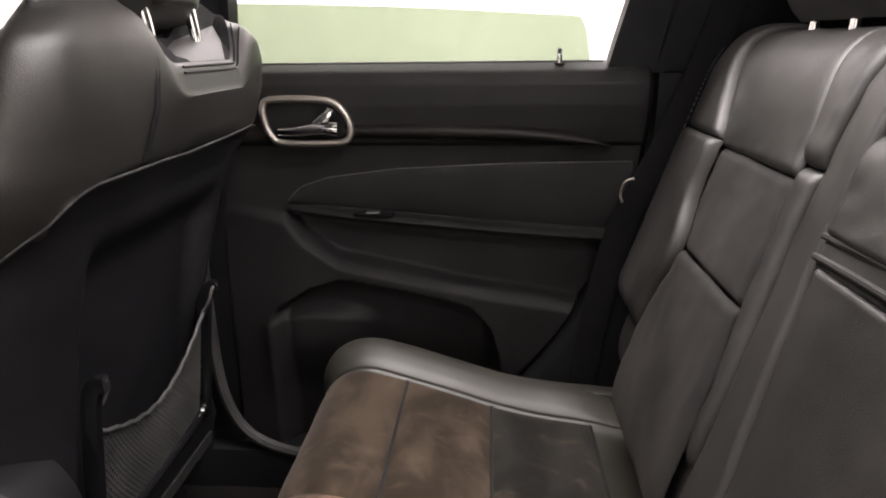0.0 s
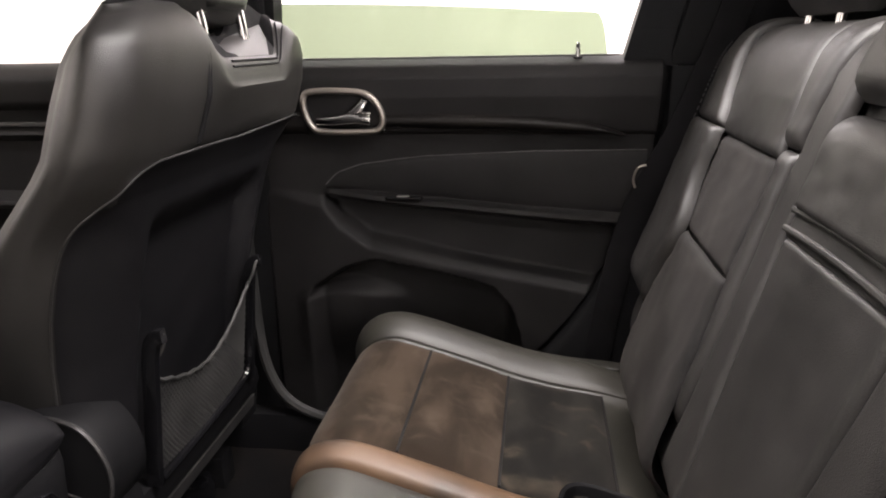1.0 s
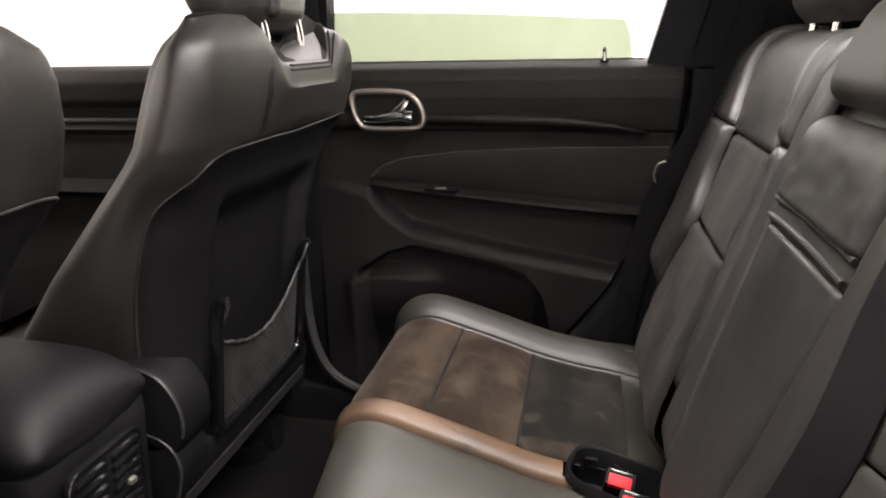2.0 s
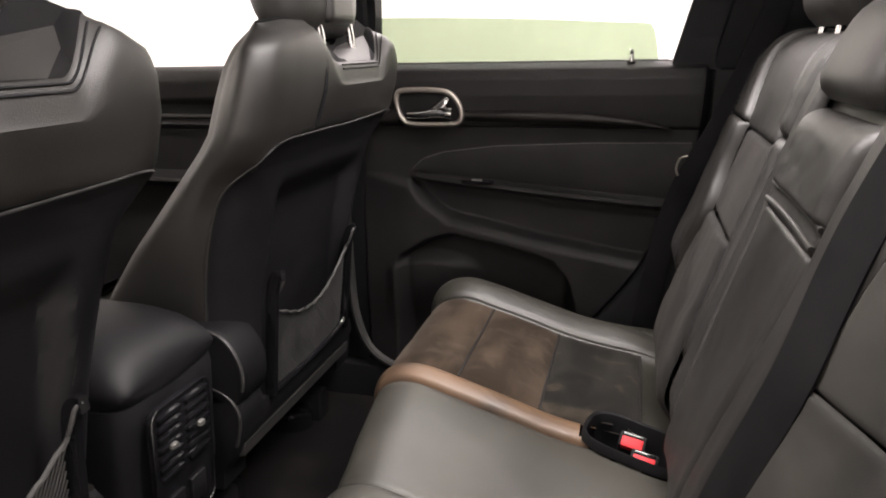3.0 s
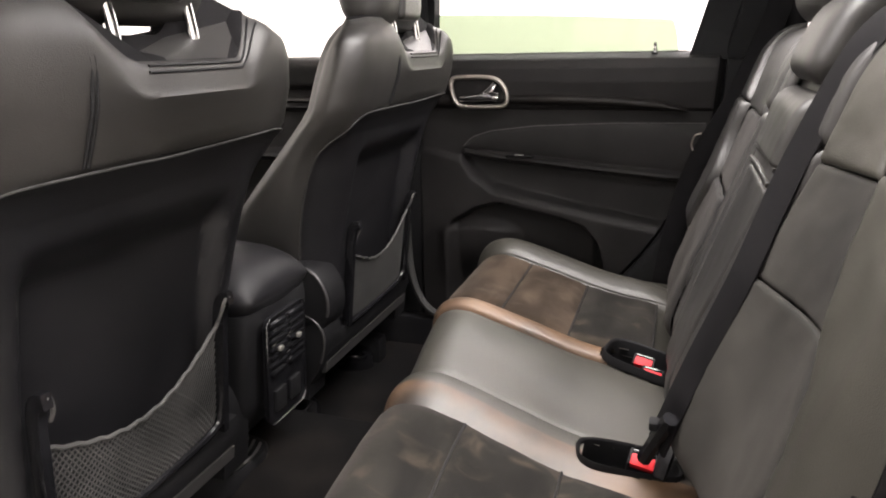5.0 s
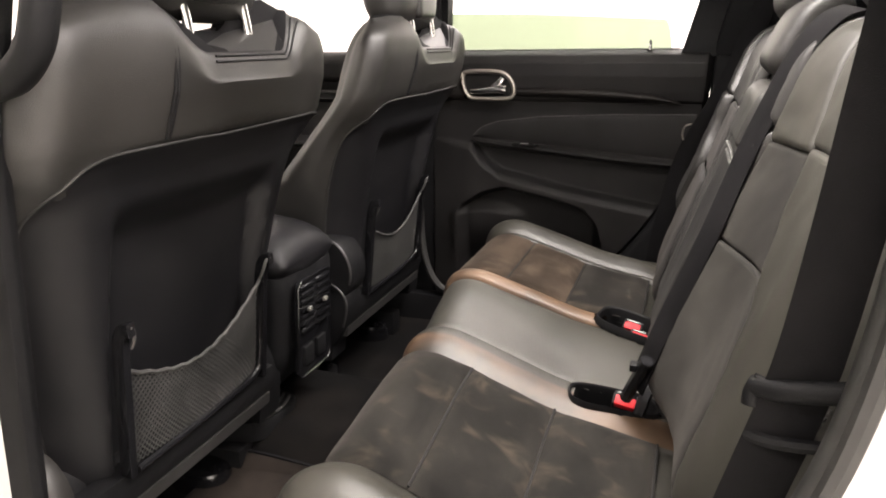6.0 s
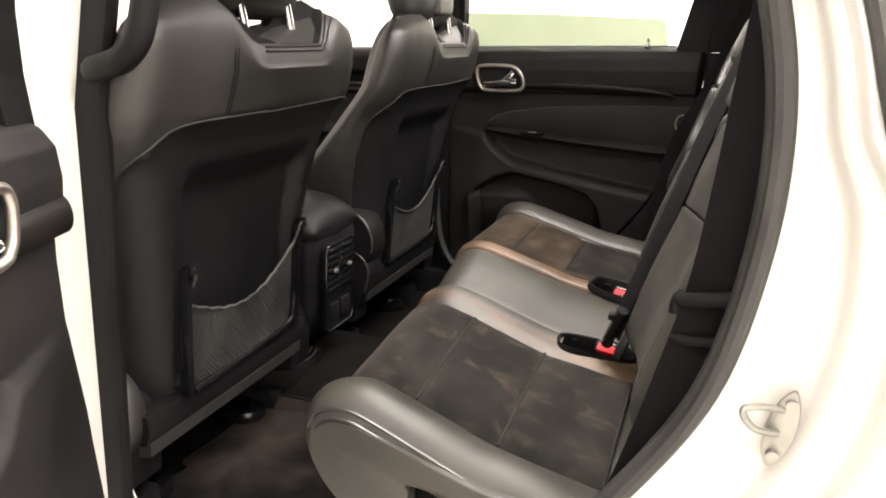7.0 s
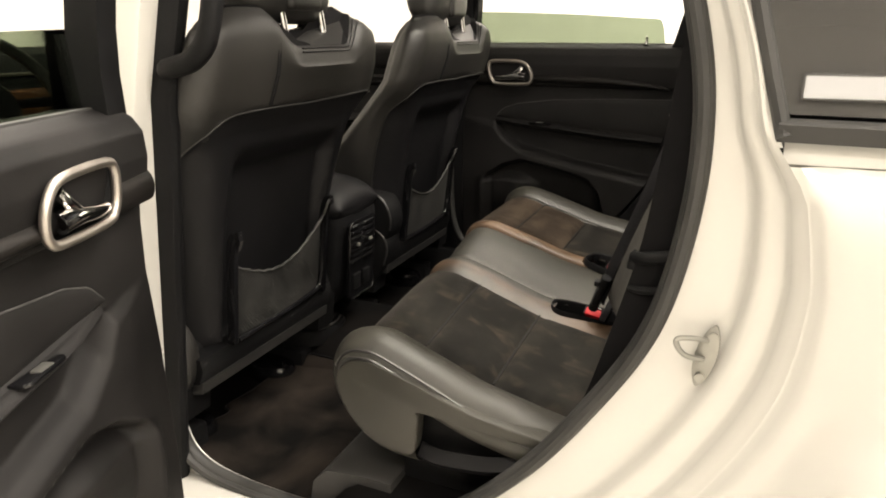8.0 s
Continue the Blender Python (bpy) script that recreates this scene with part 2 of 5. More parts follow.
def rounded(w, h, r, cx=0.0, cy=0.0, steps=5):
    """Outline of a rounded rectangle."""
    out = []
    for sx, sy, a0 in ((1, 1, 0), (-1, 1, 90), (-1, -1, 180), (1, -1, 270)):
        for k in range(steps + 1):
            a = radians(a0 + 90 * k / steps)
            out.append((cx + sx * (w / 2 - r) + r * math.cos(a), cy + sy * (h / 2 - r) + r * math.sin(a)))
    return out

# ---- the studio ----
part("ground", box(-9, 9, -9, 9, -0.1, 0.0, 0), FLOOR, None, "pale grey studio floor under the car", kind="structure")
for side, dims in (("north", (-5.2, 5.2, 4.6, 4.8, 0, 3.4)), ("south", (-5.2, 5.2, -4.8, -4.6, 0, 3.4)), ("east", (5.0, 5.2, -4.6, 4.6, 0, 3.4)), ("west", (-5.2, -5.0, -4.6, 4.6, 0, 3.4))):
    part("wall_" + side, box(*dims, 0), WALL, None, "plain white studio wall", kind="structure")
part("ceiling", box(-5.2, 5.2, -4.8, 4.8, 3.4, 3.55, 0), WALL, None, "plain white studio ceiling", kind="structure")

# ---- car body ----
body = thing("car_body", "white car body with black rubber door seals around the openings", "car body", kind="structure")


def floor_z(x, y):
    hump = 0.10 * (1 - sstep(0.10, 0.24, abs(y)))
    heel = 0.10 * sstep(-0.42, -0.30, x)
    toe = 0.22 * (1 - sstep(-2.0, -1.6, x))
    return 0.33 + max(hump, heel) + toe + 0.004 * noise.noise((x * 9, y * 9, 0))


carpet = part("floor", sheet(lambda u, v: (-2.1 + 2.9 * u, -0.70 + 1.42 * v, floor_z(-2.1 + 2.9 * u, -0.70 + 1.42 * v)), 110, 70, thick=(0, 0, -0.04)), CARPET, None,
              "stained black car floor carpet", kind="structure")
def roof_z(x, y):
    return 1.60 - 0.06 * (y / 0.62) ** 2 - 0.08 * ((x + 0.15) / 1.35) ** 2


def roof_piece(x0, x1, y0, y1, name, material, thick, label="", lift=0.0):
    def f(u, v):
        x, y = x0 + (x1 - x0) * u, y0 + (y1 - y0) * v
        return x, y, roof_z(x, y) + lift
    return part(name, sheet(f, 12, 8, thick=(0, 0, thick)), material, body, label)


SUNROOF = (-0.40, 0.30, -0.44, 0.44)
ROOF_FIELDS = [(-1.5, SUNROOF[0], -0.62, 0.62), (SUNROOF[1], 1.2, -0.62, 0.62), (SUNROOF[0], SUNROOF[1], -0.62, SUNROOF[2]), (SUNROOF[0], SUNROOF[1], SUNROOF[3], 0.62)]
for field in ROOF_FIELDS:
    roof_piece(*field, "roof_lining", LINER, 0.016, "black headliner")
    roof_piece(*field, "roof_skin", PAINT, 0.010, "white painted roof", 0.020)
roof_piece(*SUNROOF, "sunroof_glass", GLASS_CLEAR, 0.006, "clear rear sunroof glass", 0.012).visible_shadow = False

# Far side of the shell: rocker, pillars, rear wall
part("rocker", box(-2.1, 0.6, 0.70, 0.84, 0.22, 0.42, 0.02), PLASTIC, body, "black sill trim")


def slanted_post(x0, x1, z0, z1, lean, ya, yb, tuck=0.10):
    """An upright pillar that leans back and tucks in towards the roof."""
    rings = []
    for k in range(9):
        t = k / 8
        z = z0 + (z1 - z0) * t
        dx, dy = lean * t, -tuck * max(0.0, (z - 1.15) / 0.4)
        s = 1 if ya > 0 else -1
        c = [(x0 + dx, ya + s * dy), (x1 + dx, ya + s * dy), (x1 + dx, yb + s * dy), (x0 + dx, yb + s * dy)]
        b = 0.012
        ring = []
        for i in range(4):
            p, q, r = Vector(c[i - 1]), Vector(c[i]), Vector(c[(i + 1) % 4])
            ring += [(*(q + (p - q).normalized() * b), z), (*(q + ((p - q).normalized() + (r - q).normalized()) * b * 0.3), z), (*(q + (r - q).normalized() * b), z)]
        rings.append(ring)
    return loft(rings)


part("pillar_trim", slanted_post(-0.86, -0.675, 0.36, 1.55, 0.06, 0.735, 0.82), PLASTIC, body, "black middle pillar trim")
part("pillar_trim", slanted_post(0.106, 0.46, 0.36, 1.15, 0.0, 0.725, 0.84), PLASTIC, body, "black rear pillar trim")
part("pillar_trim", slanted_post(0.100, 0.46, 1.152, 1.56, 0.09, 0.735, 0.84), PLASTIC, body, "black rear pillar trim")
ARCH = [(0.50, -0.190), (0.60, -0.100), (0.678, -0.043), (0.739, -0.003), (0.80, 0.038), (0.88, 0.070), (0.96, 0.090)]
rings = [[(q.y + dx, y, q.x) for dx, y in ((0, 0.82), (0.003, 0.708), (0.012, 0.698), (0.030, 0.694), (0.10, 0.692))] + [(0.42, 0.692, q.x), (0.42, 0.82, q.x)] for q in spline([(z, x, 0) for z, x in ARCH], 5)]
part("wheel_arch_trim", loft(rings), PLASTIC, body, "black wheel arch trim beside the seat")
part("pillar_trim", slanted_post(-2.0, -1.9, 1.0, 1.56, 0.45, 0.70, 0.78), PLASTIC, body, "black windscreen pillar trim")
part("pillar_trim", slanted_post(-2.0, -1.9, 1.0, 1.56, 0.45, -0.70, -0.78), PLASTIC, body, "black windscreen pillar trim")
part("rear_wall", box(0.62, 0.66, -0.72, 0.80, 0.33, 1.30, 0.01), CARPET, body, "dark cargo space lining")
part("outer_skin", box(0.42, 1.3, 0.80, 0.84, 0.35, 1.16, 0.01), PAINT, body)
part("roof_rail", tube(spline([(-1.6, 0.66, 1.52), (-0.6, 0.665, 1.57), (0.4, 0.66, 1.56), (1.1, 0.64, 1.5)], 6), 0.035), LINER, body)

part("far_door_seal", tube(spline([(-0.70, 0.712, 1.0), (-0.705, 0.712, 0.72), (-0.69, 0.710, 0.53), (-0.62, 0.706, 0.435), (-0.45, 0.703, 0.405), (-0.2, 0.703, 0.42), (-0.03, 0.706, 0.53), (0.08, 0.71, 0.72)], 7), 0.011, 8), RUBBER, body, "black rubber door seal")

# Near side: B pillar, sill, jamb and quarter panel round the open doorway
SEAL = [(-0.625, 1.262), (-0.650, 1.10), (-0.677, 0.90), (-0.701, 0.60), (-0.706, 0.46), (-0.658, 0.385), (-0.52, 0.36), (-0.30, 0.37), (-0.13, 0.44), (0.0, 0.56), (0.10, 0.70),
        (0.172, 0.836), (0.203, 0.984), (0.206, 1.12), (0.182, 1.24), (0.13, 1.38), (0.03, 1.50), (-0.15, 1.54), (-0.40, 1.53), (-0.572, 1.44)]
SEAL_Y = -0.665


def tumble(z):
    return 0.10 * sstep(1.15, 1.6, z)


loop = spline([(x, SEAL_Y + tumble(z), z) for x, z in SEAL], 8, True)
part("door_seal", tube(loop, 0.014, 10, closed=True), RUBBER, body, "black rubber door seal")
part("seal_lip", tube([p + Vector((0, -0.014, 0)) for p in loop], 0.009, 8, closed=True), RUBBER, body, "black rubber seal lip")


def outward(k, out, dy):
    """The seal's loop moved outwards by out in its plane and by dy across."""
    a, b = loop[k - 1], loop[(k + 1) % len(loop)]
    d = (b - a).normalized()
    nrm = Vector((d.z, 0, -d.x)).normalized()
    if nrm.dot(loop[k] - Vector((-0.22, SEAL_Y, 0.95))) < 0:
        nrm = -nrm
    return loop[k] + nrm * out + Vector((0, dy, 0))


# painted jamb all round: from the seal to the outer edge of the opening
REAR_WIDTH = [(0.40, 0.12), (0.56, 0.15), (0.70, 0.163), (0.857, 0.156), (0.953, 0.142), (1.044, 0.112), (1.085, 0.080), (1.11, 0.068), (1.24, 0.052), (1.40, 0.05)]


def jamb_ring(k):
    p = loop[k]
    rear = sstep(-0.25, 0.05, p.x)
    up = sstep(1.06, 1.12, p.z) * rear
    w = 0.096 * (1 - rear) + lerp_table(REAR_WIDTH, p.z)[0] * rear
    return [outward(k, w * f, dy) for f, dy in ((0, 0.02), (0.08, -0.004), (0.28, -0.007), (0.46, -0.009), (0.53, -0.011), (0.565, -0.016), (0.60, -0.025), (0.64, -0.029), (0.72, -0.031), (0.80, -0.032), (0.835, -0.035), (0.865, -0.044), (0.90, -0.051), (0.95, -0.055 + 0.004 * up), (1.0, -0.060 + 0.012 * up))]


JAMB = [jamb_ring(k) for k in range(len(loop))]
bm = bmesh.new()
rows = [[bm.verts.new(p) for p in r] for r in JAMB]
for i in range(len(rows)):
    a, b = rows[i], rows[(i + 1) % len(rows)]
    for j in range(len(a) - 1):
        bm.faces.new((a[j], a[j + 1], b[j + 1], b[j]))
part("door_jamb", bm, PAINT, body, "white painted door jamb")

# ---- doors ----
def table(rows):
    return lambda v: lerp_table(rows, v)[0]


POCKET_LINE = table([(0.0, 0.93), (0.137, 0.905), (0.17, 0.86), (0.231, 0.819), (0.444, 0.774), (0.656, 0.74), (0.80, 0.72)])
ARM_LINE = table([(0.0, 0.925), (0.137, 0.915), (0.507, 0.882), (0.711, 0.867), (0.80, 0.862)])
DENT_LINE = table([(0.0, 0.60), (0.09, 0.69), (0.113, 0.718), (0.178, 0.760), (0.24, 0.778), (0.361, 0.756), (0.44, 0.738), (0.478, 0.724), (0.515, 0.685), (0.53, 0.64), (0.55, 0.55), (0.80, 0.4)])
DOOR_BASE = table([(0.38, -0.050), (0.60, -0.052), (0.80, -0.050), (0.92, -0.044), (1.00, -0.047), (1.03, -0.050), (1.036, -0.060), (1.06, -0.066), (1.10, -0.072), (1.135, -0.070), (1.155, -0.056), (1.166, -0.034), (1.17, -0.02)])
# the door's rear edge follows the wheel arch
DOOR_END = table([(0.38, 0.40), (0.50, 0.50), (0.613, 0.600), (0.678, 0.650), (0.739, 0.690), (0.784, 0.724), (0.85, 0.752), (0.92, 0.772), (1.0, 0.785), (1.17, 0.79)])


def door_face(X, Z):
    y = DOOR_BASE(Z)
    za, zl = ARM_LINE(X), POCKET_LINE(X)
    # pocket: hollow from its lower lip up to the ledge of the armrest
    deep = min(1.0, max(0.0, (Z - zl) / max(0.02, za - zl)))
    hollow = sstep(zl - 0.004, zl + 0.014, Z) * (1 - sstep(za - 0.012, za - 0.002, Z)) * sstep(0.125, 0.15, X)
    y += (0.024 + 0.008 * deep) * hollow
    # rolled ledge
    y -= 0.020 * math.exp(-((Z - za) / 0.011) ** 2) * sstep(0.12, 0.24, X)
    low = 1 - sstep(zl - 0.020, zl + 0.002, Z)
    y -= 0.014 * low * sstep(0.0, 0.14, X)
    # speaker recess with its lip
    zt = DENT_LINE(X)
    dent = (1 - sstep(zt - 0.012, zt + 0.006, Z)) * sstep(0.09, 0.13, X) * (1 - sstep(0.50, 0.545, X))
    y += 0.050 * dent
    arch = 0.716 - 1.6 * (X - 0.185) ** 2
    lip = (1 - sstep(arch - 0.022, arch + 0.014, Z)) * sstep(0.06, 0.14, X) * (1 - sstep(0.21, 0.32, X))
    y -= 0.032 * lip * sstep(0.50, 0.66, Z)
    edge = DOOR_END(Z)
    y += 0.03 * (1 - sstep(0.0, 0.02, X)) + 0.03 * sstep(edge - 0.016, edge, X) + 0.05 * (1 - sstep(0.38, 0.42, Z))
    return y


def door_glass(door, material, pts):
    outline = [(p.x, p.z) for p in pts]
    bm = bmesh.new()
    a = [bm.verts.new((x, -0.012, z)) for x, z in outline]
    b = [bm.verts.new((x, -0.008, z)) for x, z in outline]
    bm.faces.new(a)
    bm.faces.new(b[::-1])
    for i in range(len(a)):
        k = (i + 1) % len(a)
        bm.faces.new((a[i], b[i], b[k], a[k]))
    ob = part("window_glass", bm, material, door, "green-tinted glass wound most of the way down", smooth=False)
    ob.visible_shadow = False
    return ob


def rear_door(label):
    door = thing("car_door", label, "car door", "rear doors")
    def card(u, v):
        Z = 0.38 + 0.79 * v
        X = DOOR_END(Z) * u
        return X, door_face(X, Z), Z
    part("door_card", sheet(card, 170, 220, thick=(0, 0.03, 0)), SOFT, door, "black moulded door card")
    # padded top of the armrest ledge
    rings = []
    for k in range(41):
        X = 0.15 + 0.59 * k / 40
        z = ARM_LINE(X)
        out = 0.020 * sstep(0.12, 0.26, X) * (1 - 0.5 * sstep(0.62, 0.74, X))
        y0 = -0.046
        rings.append([(X, y0 + 0.02, z + 0.012), (X, y0 - out * 0.6, z + 0.009), (X, y0 - out, z + 0.005), (X, y0 - out - 0.003, z - 0.001), (X, y0 - out + 0.002, z - 0.007), (X, y0 - out * 0.5, z - 0.010), (X, y0 + 0.03, z - 0.012)])
    part("armrest", loft(rings), SOFT, door, "black padded armrest")
    # stitched insert above the armrest
    top = table([(0.14, 0.925), (0.17, 0.955), (0.22, 0.972), (0.344, 0.988), (0.55, 0.998), (0.78, 1.002)])
    part("insert_pad", sheet(lambda u, v: (0.145 + 0.615 * u, -0.0475 - 0.005 * math.sin(math.pi * min(1, max(0, v))) ** 0.5, (ARM_LINE(0.145 + 0.615 * u) + 0.01) * (1 - v) + top(0.145 + 0.615 * u) * v), 50, 12, thick=(0, 0.015, 0)), SOFT, door, "black leather door insert")
    part("stitch_line", tube([(0.145 + 0.615 * k / 60, -0.0485, top(0.145 + 0.615 * k / 60)) for k in range(61)], 0.0013, 6), THREAD, door)
    # ridge of the upper trim, running out to a point
    lo = table([(0.27, 1.045), (0.5, 1.040), (0.68, 1.032), (0.72, 1.030)])
    hi = table([(0.27, 1.070), (0.4, 1.071), (0.55, 1.066), (0.65, 1.054), (0.70, 1.040), (0.72, 1.031)])
    for_hinge = table([(0.02, 1.078), (0.125, 1.074)])
    part("trim_band", sheet(lambda u, v: (0.018 + 0.107 * u, -0.068 - 0.008 * math.sin(math.pi * v) ** 0.6, 1.036 * (1 - v) + for_hinge(0.018 + 0.107 * u) * v), 10, 8, thick=(0, 0.02, 0)), DARK_TRIM, door, "dark trim band beside the hinge")
    part("trim_ridge", sheet(lambda u, v: (0.262 + 0.455 * u, -0.062 - 0.016 * math.sin(math.pi * v) ** 0.6, lo(0.262 + 0.455 * u) * (1 - v) + hi(0.262 + 0.455 * u) * v), 40, 8, thick=(0, 0.02, 0)), DARK_TRIM, door, "dark trim ridge beside the handle")
    # inner handle: bezel ring, cup, chrome lever
    cx, cz, w, h = 0.199, 1.076, 0.150, 0.074
    outline = [(cx - w / 2, cz + h * 0.36), (cx - w * 0.36, cz + h / 2), (cx + w * 0.22, cz + h * 0.47), (cx + w * 0.42, cz + h * 0.22), (cx + w / 2, cz - h * 0.16), (cx + w * 0.46, cz - h * 0.42), (cx + w * 0.3, cz - h / 2), (cx - w * 0.28, cz - h / 2), (cx - w * 0.42, cz - h * 0.36), (cx - w * 0.49, cz - h * 0.05)]
    ring = spline([(x, -0.080, z) for x, z in outline], 6, True)
    bezel = part("handle_bezel", tube(ring, 0.0062, 12, closed=True), SATIN, door, "satin silver handle surround")
    cup = bmesh.new()
    c0 = [cup.verts.new(p) for p in ring]
    c1 = [cup.verts.new((cx + (p.x - cx) * 0.88, -0.060, cz + (p.z - cz) * 0.85)) for p in ring]
    for i in range(len(ring)):
        k = (i + 1) % len(ring)
        cup.faces.new((c0[i], c0[k], c1[k], c1[i]))
    cup.faces.new(c1)
    part("handle_cup", cup, PLASTIC, bezel, "black handle recess")
    lever = spline([(cx - 0.052, -0.074, cz - 0.018), (cx - 0.02, -0.080, cz - 0.016), (cx + 0.025, -0.083, cz - 0.010), (cx + 0.052, -0.080, cz - 0.012)], 6)
    part("handle_lever", tube(lever, [0.009 + 0.006 * sstep(0, 1, k / (len(lever) - 1)) for k in range(len(lever))], 12, flat=0.8), CHROME, bezel, "chrome door lever")
    fin = spline([(cx + 0.012, -0.078, cz - 0.008), (cx + 0.034, -0.082, cz + 0.010), (cx + 0.042, -0.080, cz + 0.022)], 5)
    part("lever_fin", tube(fin, [0.014 - 0.005 * k / (len(fin) - 1) for k in range(len(fin))], 10, flat=0.7), CHROME, bezel)
    # window switch in the armrest
    part("switch_plate", plate(rounded(0.075, 0.034, 0.010), 0.006, Matrix.Translation((0.305, -0.060, 0.9045)) @ pose(0, 0, 0, -8, 0, -2)), GLOSSY, door, "gloss black window switch")
    part("switch_key", box(0.292, 0.316, -0.074, -0.060, 0.9085, 0.9135, 0.002), STEEL, door, "bright switch key")
    # lock pin on the sill
    part("lock_pin", tube([(0.629, -0.032, 1.160), (0.629, -0.032, 1.176), (0.629, -0.032, 1.188), (0.629, -0.032, 1.192)], [0.0045, 0.0045, 0.0045, 0.002], 10), CHROME, door, "chrome lock pin")
    part("pin_collar", tube([(0.629, -0.032, 1.163), (0.629, -0.032, 1.167)], 0.009, 12), PLASTIC, door)
    # sweep strip along the glass
    part("window_strip", box(0.0, 0.705, -0.026, -0.014, 1.150, 1.1715, 0.003), RUBBER, door, "black window sweep strip")
    g = spline([(0.672, 0, 1.05), (0.683, 0, 1.173)], 2) + spline([(0.676, 0, 1.215), (0.668, 0, 1.236), (0.655, 0, 1.2435), (0.60, 0, 1.247), (0.41, 0, 1.259), (0.2, 0, 1.268), (0.035, 0, 1.272)], 4) + [Vector((0.035, 0, 1.05))]
    door_glass(door, GLASS_GREEN, g)
    # window frame: rear post, front post, top rail
    def post(xa, xb, xc, xd, name):
        rings = []
        for k in range(7):
            t = k / 6
            z = 1.15 + 0.37 * t
            a, b = xa + (xc - xa) * t, xb + (xd - xb) * t
            dy = -0.10 * t * t
            rings.append([(a, -0.045 + dy, z), (b, -0.045 + dy, z), (b, -0.002 + dy, z), (a, -0.002 + dy, z)])
        part(name, loft(rings), PLASTIC, door, "black window frame post", smooth=False)
    post(0.706, 0.802, 0.80, 0.88, "rear_frame_post")
    post(0.010, 0.058, 0.055, 0.10, "front_frame_post")
    part("top_frame_rail", tube(spline([(0.03, -0.11, 1.52), (0.3, -0.115, 1.54), (0.6, -0.115, 1.54), (0.87, -0.11, 1.515)], 5), 0.03, 8), PLASTIC, door)
    # painted outer skin
    part("outer_skin", sheet(lambda u, v: (DOOR_END(0.36 + 0.79 * v) * u, 0.045 + 0.03 * math.sin(math.pi * v), 0.36 + 0.79 * v), 12, 40, thick=(0, -0.02, 0)), PAINT, door, "white painted outer skin")
    part("door_shell", sheet(lambda u, v: ((DOOR_END(0.37 + 0.77 * v) - 0.004) * u + 0.002, 0.012, 0.37 + 0.77 * v), 8, 40, thick=(0, 0.023, 0)), PLASTIC, door)
    return door


far_door = rear_door("closed black rear door card with silver handle and lowered green glass")
far_door.matrix_world = Matrix.Translation((-0.683, 0.78, 0))
near_door = copy_thing(far_door, Matrix.Translation((-0.60, -0.82, -0.06)) @ Matrix.Rotation(radians(-70), 4, "Z") @ Matrix.Diagonal((1, -1, 1, 1)))
tagged(near_door, "open rear door with grey-black card and silver handle surround", "car door")


def front_door(sign, label):
    door = thing("car_door", label, "car door", "front doors")
    prof = table([(0.40, 0.78), (0.70, 0.74), (0.87, 0.735), (0.885, 0.68), (0.90, 0.685), (0.91, 0.73), (1.02, 0.735), (1.03, 0.715), (1.045, 0.72), (1.05, 0.735), (1.08, 0.73), (1.09, 0.715), (1.14, 0.712), (1.162, 0.735), (1.17, 0.76)])
    top = 0.77 if sign > 0 else 0.66
    part("door_card", sheet(lambda u, v: (-1.95 + 1.14 * u, sign * prof(0.40 + 0.77 * v), 0.40 + top * v), 8, 110, thick=(0, sign * 0.03, 0)), SOFT, door, "black front door card")
    part("outer_skin", box(-1.95, -0.80, min(sign * 0.80, sign * 0.83), max(sign * 0.80, sign * 0.83), 0.36, 0.38 + top, 0.008), PAINT, door, "white painted outer skin")
    part("trim_strip", box(-1.9, -0.83, min(sign * 0.71, sign * 0.72), max(sign * 0.71, sign * 0.72), 1.048, 1.056, 0.002), GREY_TRIM, door, "grey trim strip")
    if sign > 0:
        part("rear_frame_post", slanted_post(-0.85, -0.81, 1.15, 1.52, 0.06, sign * 0.74, sign * 0.79), PLASTIC, door)
    return door


front_door(1, "closed black front door card")
front_door(-1, "closed front door with white skin")


# ---- front seats ----
SEAT_ROWS = [  # height, back x, back half width, front half width, bolster tip x
    (0.555, -0.668, 0.205, 0.275, -0.93), (0.620, -0.660, 0.215, 0.285, -0.93), (0.720, -0.645, 0.225, 0.295, -0.91), (0.820, -0.630, 0.238, 0.300, -0.86), (0.900, -0.612, 0.250, 0.300, -0.80),
    (0.970, -0.594, 0.262, 0.298, -0.74), (1.030, -0.576, 0.272, 0.295, -0.69), (1.062, -0.560, 0.280, 0.292, -0.665), (1.085, -0.547, 0.284, 0.290, -0.65),
    (1.138, -0.529, 0.282, 0.274, -0.640), (1.185, -0.522, 0.275, 0.252, -0.634), (1.215, -0.525, 0.262, 0.225, -0.630), (1.235, -0.537, 0.240, 0.190, -0.626), (1.247, -0.556, 0.205, 0.150, -0.622)]


SEAM = [(0.55, 0.212), (0.62, 0.227), (0.72, 0.239), (0.82, 0.252), (0.887, 0.261), (0.945, 0.266), (1.000, 0.267), (1.028, 0.258), (1.048, 0.244), (1.062, 0.226), (1.070, 0.203), (1.0735, 0.17), (1.074, 0.10), (1.074, 0.0)]


SEAM_INNER = [(0.55, 0.210), (0.62, 0.225), (0.72, 0.236), (0.82, 0.250), (0.887, 0.259), (0.95, 0.270), (1.03, 0.282), (1.060, 0.284), (1.074, 0.272), (1.079, 0.24), (1.076, 0.12), (1.073, 0.0)]


def seam_half(z, y):
    return lerp_table(SEAM if y < 0 else SEAM_INNER, z)[0]


